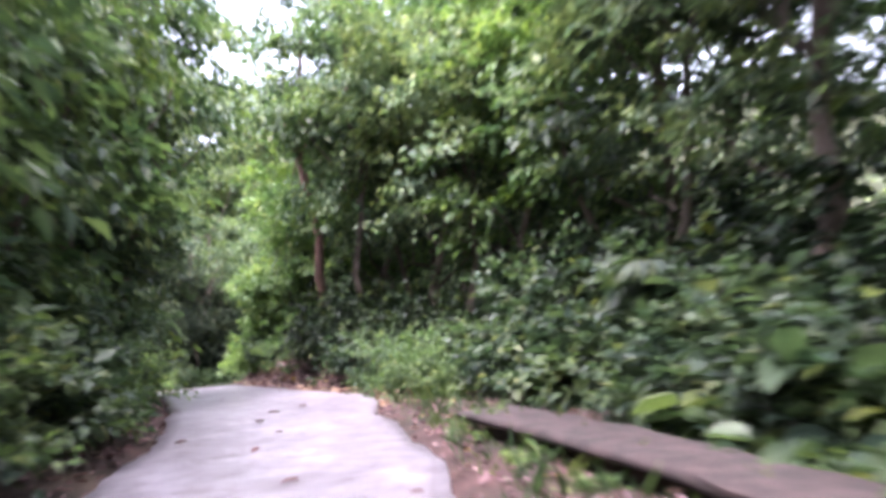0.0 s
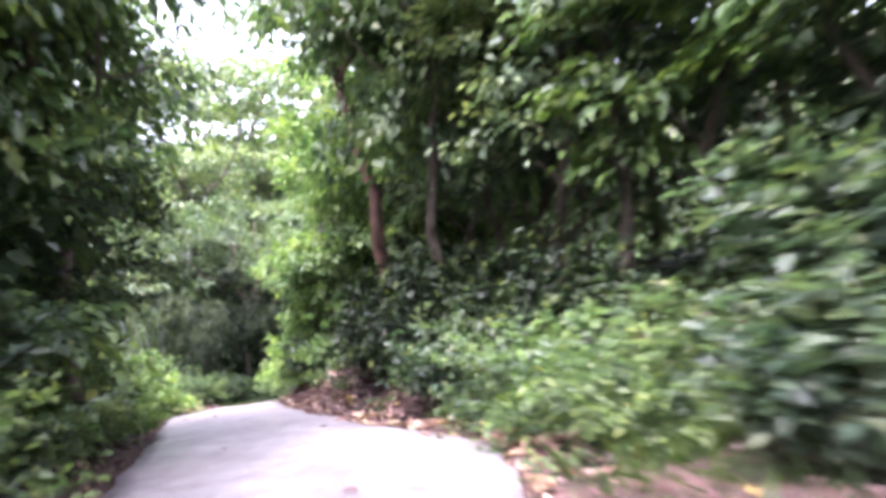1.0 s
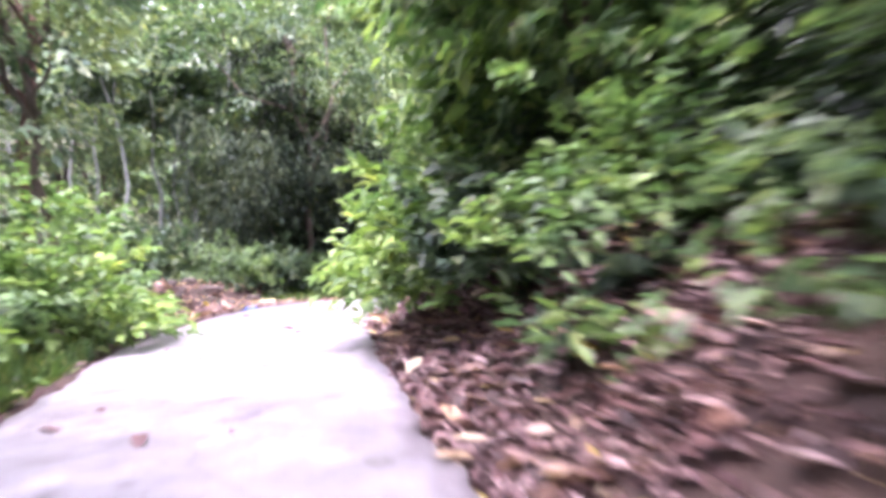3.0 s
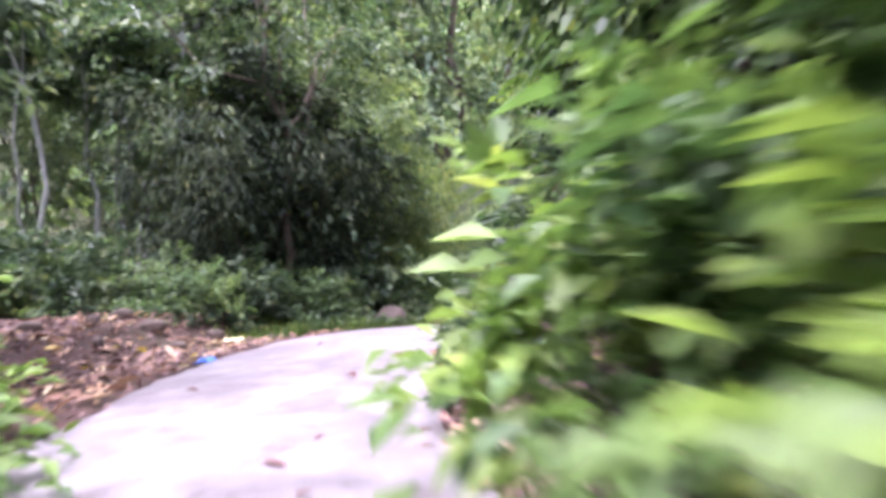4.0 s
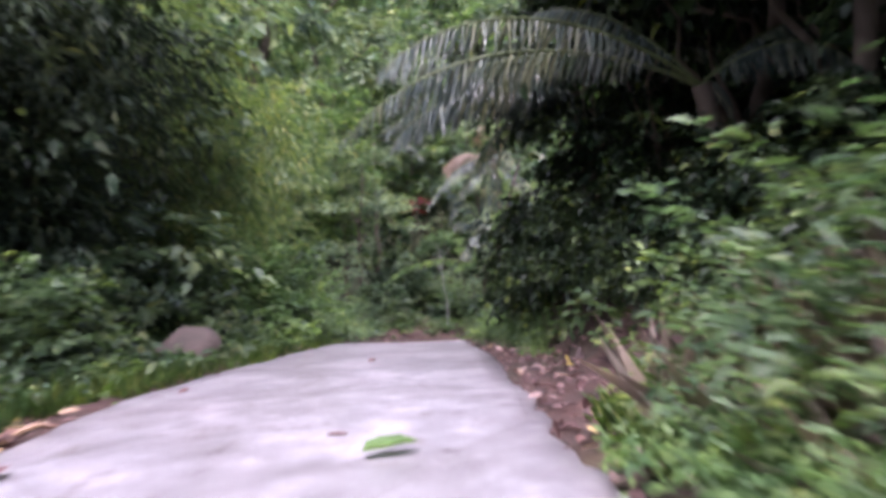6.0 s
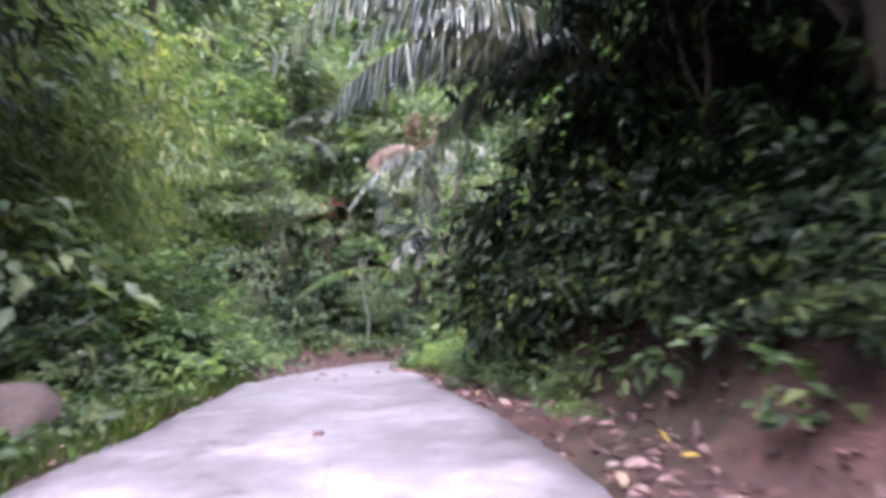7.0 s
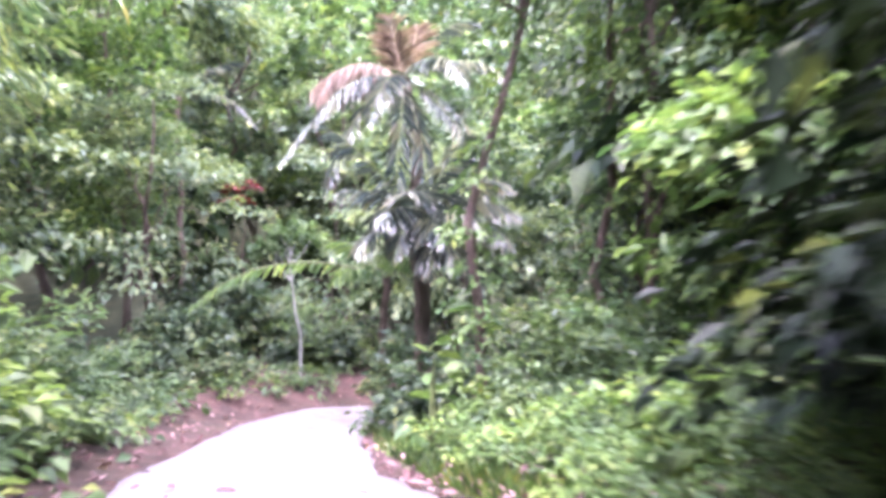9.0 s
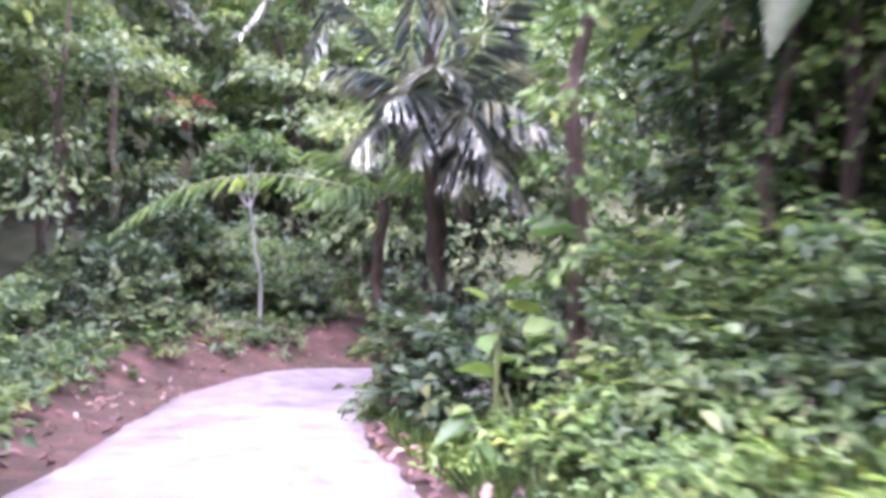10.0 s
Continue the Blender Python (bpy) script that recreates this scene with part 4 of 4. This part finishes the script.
stand(palm("palm", 48, max(0.4, -5.0 - gz(PX, PY)), 0, 1.7, LIME, "young palm with one long frond arching over the road", (0.0, 0), 0.62, 0.45,
           extra=((163, 0.4, 4.3, 0.45, 0.85), (120, 0.9, 1.8), (200, 0.6, 1.5), (290, 0.9, 1.6), (40, 0.8, 1.7), (340, 0.7, 1.5)), leaflets=26, width=0.045, thick=0.08), PX, PY, 0, 1.0, 0.0)
stand(tree("tree", 43, 4.0, 2.7, 0.75, MID, PALE_BARK, 0.2, 34, 20, 0.048, (-0.25, 0), label="sapling with a thin pale bare stem and small crown"), -5.4, 66.7, 0)
PX, PY = -7.3, 79.0
stand(palm("palm", 44, 0.1 - gz(PX, PY), 6, 3.2, GREY, "tall feather palm on the far slope", (0, 0), 0.6, 0.7, extra=((165, 0.35, 3.6, 0.6, 2.0), (185, 0.3, 3.0, 0.6, 1.8))), PX, PY, 0)
stand(palm("palm", 45, 1.05, 3, 1.1, DEEP, "young palm with broad undivided grey-green fronds among the bushes", (0, 0), 0.8, 0.42, extra=((196, 0.75, 1.7), (215, 0.9, 1.9), (150, 1.1, 1.5)), leaflets=22, width=0.17, hang=-0.35), 3.5, 9.9, 0)

# ---- low growth ----
rng = np.random.RandomState(77)


def strip(n, s0, s1, u0, u1, side):
    """Random places along one side of the road: x, y, z."""
    s, u = rng.uniform(s0, s1, n), rng.uniform(u0, u1, n)
    k = np.searchsorted(nominal, s).clip(0, len(nominal) - 1)
    off = RIGHT[k] + u if side == "r" else -LEFT[k] - u
    x, y = line[k, 0] + right[k, 0] * off, line[k, 1] + right[k, 1] * off
    y = y + rng.uniform(-0.12, 0.12, n)
    return np.stack([x, y, ground_z(x, y)], 1)


def undergrowth(name, mat, spots, leaf, count, label, slim=0.5):
    w = unit(rng.normal(0, 1, spots.shape) * [1, 1, 0.4] + [0, 0, 0.5])
    ob = new(name, raw_mesh(name, *sprays(rng, spots + [0, 0, 0.12], w, count, 0.45, leaf, slim, 0.4, diamonds), mat))
    return tagged(ob, label, "undergrowth", kind="stuff")


undergrowth("undergrowth", DEEP, np.concatenate([strip(360, -4, 20, 2.3, 4.5, "r"), strip(160, 40, 49, 1.3, 3.6, "r"), strip(140, 29.5, 34.5, 0.5, 3.5, "r"), strip(1200, -6, 66, 2.4, 8, "r"), strip(950, -6, 26, 1.0, 7, "l"), strip(500, 40, 51, 1.4, 8, "l")]), 0.2, 24, "dark green creepers and seedlings on the forest floor")
undergrowth("undergrowth", MID, np.concatenate([strip(500, 13, 24, 1.3, 4.5, "r"), strip(130, 33.5, 40, 0.6, 2.5, "r"), strip(55, 17, 25, 0.5, 2.6, "r"), strip(90, 51, 58, 1.8, 4.5, "r"), strip(26, 42, 46, 1.15, 1.8, "r"), strip(28, 46, 49.5, 0.8, 1.7, "r"), strip(260, -6, 27, 0.7, 2.2, "l"), strip(260, 42, 53, 0.6, 2.2, "l"), strip(260, 53, 66, 1.1, 3.0, "l"), strip(450, 51, 70, 2.8, 9, "l")]), 0.17, 20, "mixed green weeds along the road verge")
undergrowth("undergrowth", DRY, np.concatenate([strip(70, -4, 20, 2.3, 4.5, "r"), strip(40, 33, 40, 1.2, 3.0, "r"), strip(40, 52, 58, 2.0, 4.5, "r")]), 0.17, 9, "withered brown leaves and twigs among the weeds")


def grass(spots, length, label, slim=0.05, mat=GRASS):
    n = len(spots)
    w = unit(rng.normal(0, 0.45, (n, 3)) + [0, 0, 1.0])
    ln = length * (0.3 + 1.5 * rng.rand(n) ** 2)
    ob = new("grass", raw_mesh("grass", *diamonds(spots - [0, 0, 0.02], w, rng.normal(0, 1, (n, 3)), ln, ln * slim, 0.1, 0.35), mat))
    return tagged(ob, label, "grass", kind="stuff")


grass(np.concatenate([strip(13000, 43, 53.5, 0.05, 1.4, "l"), strip(4000, 50.3, 60, 0.25, 0.8, "r"), strip(6500, 50.3, 60, 0.6, 2.4, "r")]), 0.15, "fresh green grass on the road verge", 0.06)
grass(np.concatenate([strip(2500, 12, 17, 0.8, 2.2, "r"), strip(4500, 23, 30, 0.15, 1.4, "l"), strip(3000, 39.8, 43, 0.3, 1.8, "l"), strip(9000, 34.5, 40, 0.35, 1.6, "r")]), 0.2, "tufts of green grass beside the road")

grass(np.concatenate([strip(700, -3, 13, 0.25, 2.3, "r"), strip(3000, 52, 58, 1.6, 4.0, "r")]), 0.24, "rank dull green grass round the low wall and the slope", 0.05, MID)
grass(strip(4500, -3, 13, 0.4, 2.4, "r"), 0.11, "short dull grass and moss between the road and the low wall", 0.07, MID)
grass(strip(1500, 35.5, 39.5, 0.6, 1.7, "r"), 0.5, "dry yellowish grass stalks on the slope", 0.02, STRAW)


def litter(spots, size, mat, label):
    n = len(spots)
    w = unit(rng.normal(0, 1, (n, 3)) * [1, 1, 0.25])
    up = unit(rng.normal(0, 0.35, (n, 3)) + [0, 0, 1.0])
    ln = size * (0.5 + rng.rand(n))
    ob = new("leaf_litter", raw_mesh("leaf_litter", *blades(spots + [0, 0, 0.025], w, up, ln, ln * (0.3 + 0.25 * rng.rand(n)), 0.3, rng.uniform(-0.3, 0.3)), mat))
    return tagged(ob, label, "leaf litter", kind="stuff")


litter(np.concatenate([strip(3000, 17, 31, 0.0, 1.5, "r"), strip(7500, 22.5, 29.5, 0.0, 3.2, "r"), strip(1300, 18, 23, 0.2, 3.0, "r"), strip(700, 32, 41, -0.1, 1.2, "r"), strip(3000, 31, 42, 0.0, 5, "l"), strip(1300, -4, 18, 0.0, 2.2, "r"), strip(1100, 41, 50, 0.0, 2.6, "r"), strip(900, -4, 30, -0.05, 0.7, "l"), strip(300, 44, 53, 0, 0.7, "l"), strip(900, 49.5, 60, 0, 1.3, "r"), strip(600, 53, 68, 0, 2.5, "l"), strip(260, 14, 34, -0.5, 0.0, "r")]), 0.115, DRY, "dry brown and pinkish fallen leaves covering the verge")
litter(np.concatenate([strip(240, 29.0, 37, -0.12, 0.4, "r"), strip(220, 12, 19, -0.05, 0.7, "r"), strip(900, 32, 42, 0.1, 4.5, "l"), strip(260, 20, 29, 0.1, 2.8, "r")]), 0.19, ROSE, "large pinkish and yellow fallen leaves on the verge")

# ---- the far wood on the slopes ----
n = 720
fx, fy = np.concatenate([rng.uniform(-95, 70, n // 2), rng.uniform(-55, 35, n // 2)]), np.concatenate([rng.uniform(-25, 165, n // 2), rng.uniform(82, 135, n // 2)])
s_, u_, z_ = road_place(fx, fy)
keep = (np.abs(u_) > 19) & ~((fx < -15) & (fx > -34) & (fy > 28) & (fy < 58))
fx, fy = fx[keep], fy[keep]
fz = ground_z(fx, fy)
per = 16
h = rng.uniform(4.0, 8.0, len(fx))
ball = unit(rng.normal(0, 1, (len(fx), per, 3)))
cen = np.stack([fx, fy, fz + h], 1)[:, None] + ball * np.stack([h * 0.42, h * 0.42, h * 0.72], 1)[:, None] * (0.7 + 0.4 * rng.rand(len(fx), per, 1))
kind = rng.randint(0, 3, len(fx))
# a third of the crowns take the leaf colour paled for haze
for q, mat in enumerate((DEEP, MID, PALE_HAZED)):
    c, wv = cen[kind == q].reshape(-1, 3), ball[kind == q].reshape(-1, 3)
    ob = new("far_forest", raw_mesh("far_forest", *sprays(rng, c, wv, 11, 1.5, 0.9, 0.55, 0.5, diamonds), mat))
    tagged(ob, "mixed green forest covering the slopes behind the road", "forest", kind="stuff")


# ---- stones, stumps and small things ----
def rock(name, seed, size, mat, label, category="rock"):
    """A blunt stone: a subdivided cube pushed about by noise, with flat-cut sides."""
    rng = np.random.RandomState(seed)
    bm = bmesh.new()
    bmesh.ops.create_icosphere(bm, subdivisions=3, radius=0.5)
    cuts = [(unit(rng.normal(0, 1, 3)), 0.28 + 0.14 * rng.rand()) for _ in range(9)]
    for v in bm.verts:
        for nrm, dist in cuts:
            over = v.co.dot(Vector(nrm)) - dist
            if over > 0:
                v.co -= Vector(nrm) * over * 0.9
        v.co *= 1 + 0.1 * noise.noise(v.co * 5 + Vector((seed, 0, 0)))
        v.co = Vector((v.co.x * size[0], v.co.y * size[1], v.co.z * size[2]))
    me = bpy.data.meshes.new(name)
    bm.to_mesh(me)
    bm.free()
    me.materials.append(mat)
    smooth_shade(me)
    return tagged(new(name, me), label, category)


def lay(ob, x, y, lift=0.0, rx=0, ry=0, rz=0):
    ob.matrix_basis = pose(x, y, gz(x, y) + lift, rx, ry, rz)
    return ob


lay(rock("boulder", 3, (1.35, 1.0, 0.85), STONE, "pinkish grey boulder at the road verge", "boulder"), -12.75, 46.3, 0.12, 0, 0, 25)
MOUND = rock("stone", 5, (0.4, 0.3, 0.26), RUBBLE, "rough brown stone lying on the earth mound")
MOUND["group"] = "stones on the mound"
lay(MOUND, -14.6, 38.0, 0.06)
for x, y, size, turn in ((-15.4, 38.6, 1.4, 40), (-15.9, 37.6, 1.0, 110), (-14.9, 39.9, 1.2, 200), (-16.4, 39.2, 1.5, 260), (-15.2, 36.6, 0.8, 310), (-13.9, 37.2, 0.6, 80), (-16.8, 37.2, 1.2, 20)):
    copy_thing_scaled(MOUND, pose(x, y, gz(x, y) + 0.05, 0, 0, turn), size)


def stump(name, seed, height, radius, label):
    """An old stump with a flared foot, ridged bark and dead strips that hang from it."""
    rng = np.random.RandomState(seed)
    root = new(name)
    rings, sides = 14, 20
    ang = np.arange(sides) / sides * 2 * math.pi
    v = []
    for k in range(rings):
        t = k / (rings - 1)
        r = radius * (1 + 0.7 * (1 - t) ** 4 - 0.2 * t) * (1 + 0.2 * np.sin(ang * 3 + seed + t * 2) + 0.12 * np.sin(ang * 7 + t * 5) + 0.07 * rng.normal(0, 1, sides))
        v.append(np.stack([np.cos(ang) * r + 0.08 * t * math.sin(seed), np.sin(ang) * r, np.full(sides, -0.2 + (height + 0.2) * t) + (0.1 * np.sin(ang * 2 + 1) if k == rings - 1 else 0)], 1))
    v.append(np.array([[0.08 * math.sin(seed), 0, height * 0.95]] * sides))
    v = np.concatenate(v)
    i, j = np.meshgrid(np.arange(rings), np.arange(sides), indexing="ij")
    f = np.stack([i * sides + j, i * sides + (j + 1) % sides, (i + 1) * sides + (j + 1) % sides, (i + 1) * sides + j], -1).reshape(-1, 4)
    part("trunk", smooth_shade(raw_mesh("trunk", v, f, ROT_BARK)), root)
    for k in range(22):
        a = rng.rand() * 6.28
        base = np.array([[math.cos(a) * radius, math.sin(a) * radius, height * (0.55 + 0.45 * rng.rand())]])
        way = np.array([[math.cos(a) * 0.45, math.sin(a) * 0.45, -1.0]])
        part("dead_leaf", raw_mesh("dead_leaf", *blades(base, way, np.array([[math.cos(a), math.sin(a), 0.4]]), 0.2 + 0.25 * rng.rand(), 0.045, 0.3, 0.2), DRY), root, "withered brown hanging leaf")
    return tagged(root, label, "stump")


stand(stump("tree_stump", 1, 0.74, 0.23, "dark brown broken stump with dead leaves on the bank"), -7.85, 31.75, 0)
stand(stump("tree_stump", 2, 1.2, 0.08, "thin dead trunk with hanging withered leaves"), -7.8, 34.6, 60)


def sweep_block(name, stations, inner, outer, z0, z1, mat, parent):
    """A block along the road between two offsets, with slightly broken edges."""
    rng = np.random.RandomState(9)
    v = []
    for q in stations:
        shift = 0.088 * (7.4 - q)
        u0, u1 = inner + shift, outer + shift
        ring = ((u0, z0), (u0 + 0.01, z1 - 0.03), (u0 + 0.04, z1), (u1 - 0.04, z1 + 0.01), (u1 - 0.01, z1 - 0.03), (u1, z0))
        zb = float(np.interp(q, nominal, line[:, 2]))
        for u, z in ring:
            x, y = at_road(q, u + 0.02 * rng.normal())
            v.append((x, y + 0.0, zb + z + 0.008 * rng.normal()))
    n, c = len(stations), 6
    f = [(a * c + b, a * c + (b + 1) % c, (a + 1) * c + (b + 1) % c, (a + 1) * c + b) for a in range(n - 1) for b in range(c)]
    ends = [(0, 5, 4, 1), (1, 4, 3, 2)]
    f += ends + [tuple((n - 1) * c + k for k in reversed(e_)) for e_ in ends]
    return part(name, raw_mesh(name, v, f, mat), parent)


low_wall = new("low_wall")
tagged(low_wall, "low mossy concrete drain wall beside the road", "wall")
sweep_block("footing", np.arange(-5.0, 8.3, 0.45), 1.55, 2.1, -0.3, 0.14, SLAB, low_wall)
sweep_block("capping", np.arange(-5.0, 8.6, 0.45), 1.42, 2.18, 0.13, 0.21, SLAB, low_wall)


# leaves and scraps that lie singly
def single_leaf(name, length, width, mat, label, category="leaf"):
    return tagged(new(name, raw_mesh(name, *blades(np.zeros((1, 3)), np.array([[1.0, 0, 0.05]]), np.array([[0, 0.1, 1.0]]), length, width, 0.18, 0.12), mat)), label, category)


def road_z(x, y):
    s_, u_, z_ = road_place(np.array([x]), np.array([y]))
    return float(z_[0]) - 0.02 * (float(u_[0]) / 2) ** 2


leaf_ob = single_leaf("fallen_leaf", 0.36, 0.2, LIME, "large fresh green leaf lying on the road")
leaf_ob.matrix_basis = pose(-10.55, 39.6, road_z(-10.55, 39.6) + 0.03, 0, -6, 10)
brown = single_leaf("fallen_leaf", 0.17, 0.07, DRY, "small dry brown leaf lying on the road")
brown["group"] = "dry leaves on the road"
spots = random.Random(8)
for k in range(46):
    s0 = spots.uniform(2, 56)
    i0 = int(np.argmin(np.abs(nominal - s0)))
    x, y = at_road(s0, spots.uniform(-LEFT[i0] + 0.1, RIGHT[i0] - 0.05))
    m = pose(x, y, road_z(x, y) + 0.022, 0, 0, spots.uniform(0, 360))
    if k == 0:
        brown.matrix_basis = m
    else:
        copy_thing_scaled(brown, m, spots.uniform(0.6, 1.5))


def scrap(name, seed, w, d, mat, label, category):
    """A crumpled sheet with some thickness."""
    rng = np.random.RandomState(seed)
    n = 9
    gx_, gy_ = np.meshgrid(np.linspace(-w / 2, w / 2, n), np.linspace(-d / 2, d / 2, n))
    top = np.stack([gx_ + rng.normal(0, w * 0.02, gx_.shape), gy_ + rng.normal(0, d * 0.02, gx_.shape), 0.05 + 0.04 * waves(gx_.ravel(), gy_.ravel(), w, seed).reshape(n, n) + rng.normal(0, 0.006, gx_.shape)], -1).reshape(-1, 3)
    v = np.concatenate([top, top - [0, 0, 0.012]])
    i, j = np.meshgrid(np.arange(n - 1), np.arange(n - 1), indexing="ij")
    f = np.stack([i * n + j, i * n + j + 1, (i + 1) * n + j + 1, (i + 1) * n + j], -1).reshape(-1, 4)
    rim = [k for k in range(n)] + [k * n + n - 1 for k in range(1, n)] + [(n - 1) * n + k for k in range(n - 2, -1, -1)] + [k * n for k in range(n - 2, 0, -1)]
    side = [(rim[k], rim[k - 1], rim[k - 1] + n * n, rim[k] + n * n) for k in range(len(rim))]
    return tagged(new(name, raw_mesh(name, v, np.concatenate([f, f[:, ::-1] + n * n, np.array(side)]), mat)), label, category)


lay(scrap("paper_sheet", 2, 0.55, 0.36, PAPER, "crumpled pale yellow paper sheet on the verge", "litter"), -14.2, 39.1, 0.05, 0, 0, 20)
lay(scrap("plastic_bag", 5, 0.3, 0.22, BLUE, "crumpled blue plastic bag at the road edge", "litter"), -13.1, 35.9, 0.0, 0, 0, 60)

# red-leaved plant high on the slope, and ferns on the bank
RH = -3.2 - gz(-5.1, 78.2)
stand(tree("red_leaf_plant", 71, RH, RH - 1.0, 0.45, RED, BARK, 0.3, 14, 7, 0.05, label="slender plant with a tuft of dark red leaves", category="plant"), -5.1, 78.2, 0)
FERN = fern("fern", 51, 9, 0.7, DEEP, "green fern on the leaf-strewn bank")
FERN["group"] = "ferns on the bank"
put_xy(FERN, -6.1, 26.5, 10, 1.0)
for x, y, size in ((-4.4, 23.4, 0.7), (-5.4, 24.9, 0.7), (-3.2, 20.8, 0.8), (2.4, 8.0, 1.0), (1.9, 11.6, 1.0), (-7.1, 30.4, 0.9)):
    put_xy(FERN, x, y, None, size)

# a hanging liana at the left edge of the wood
lianas = random.Random(4)
for x, y, h, sag in ((-7.6, 21.0, 6.5, 2.2), (-7.2, 17.5, 7.0, 1.6), (-6.3, 13.0, 6.8, 2.4)):
    t = np.linspace(0, 1, 16)
    z0 = gz(x, y)
    pts = np.stack([x + 1.4 * t, y + 1.2 * t + 0.2 * np.sin(t * 9), z0 + h - sag * 4 * t * (1 - t) * (1 - 0.4 * t) - 0.4 * t], 1)
    ob = new("liana", smooth_shade(raw_mesh("liana", *tube(pts, np.full(16, 0.022), 6), BARK)))
    tagged(ob, "thin dark liana hanging from the trees", "vine")
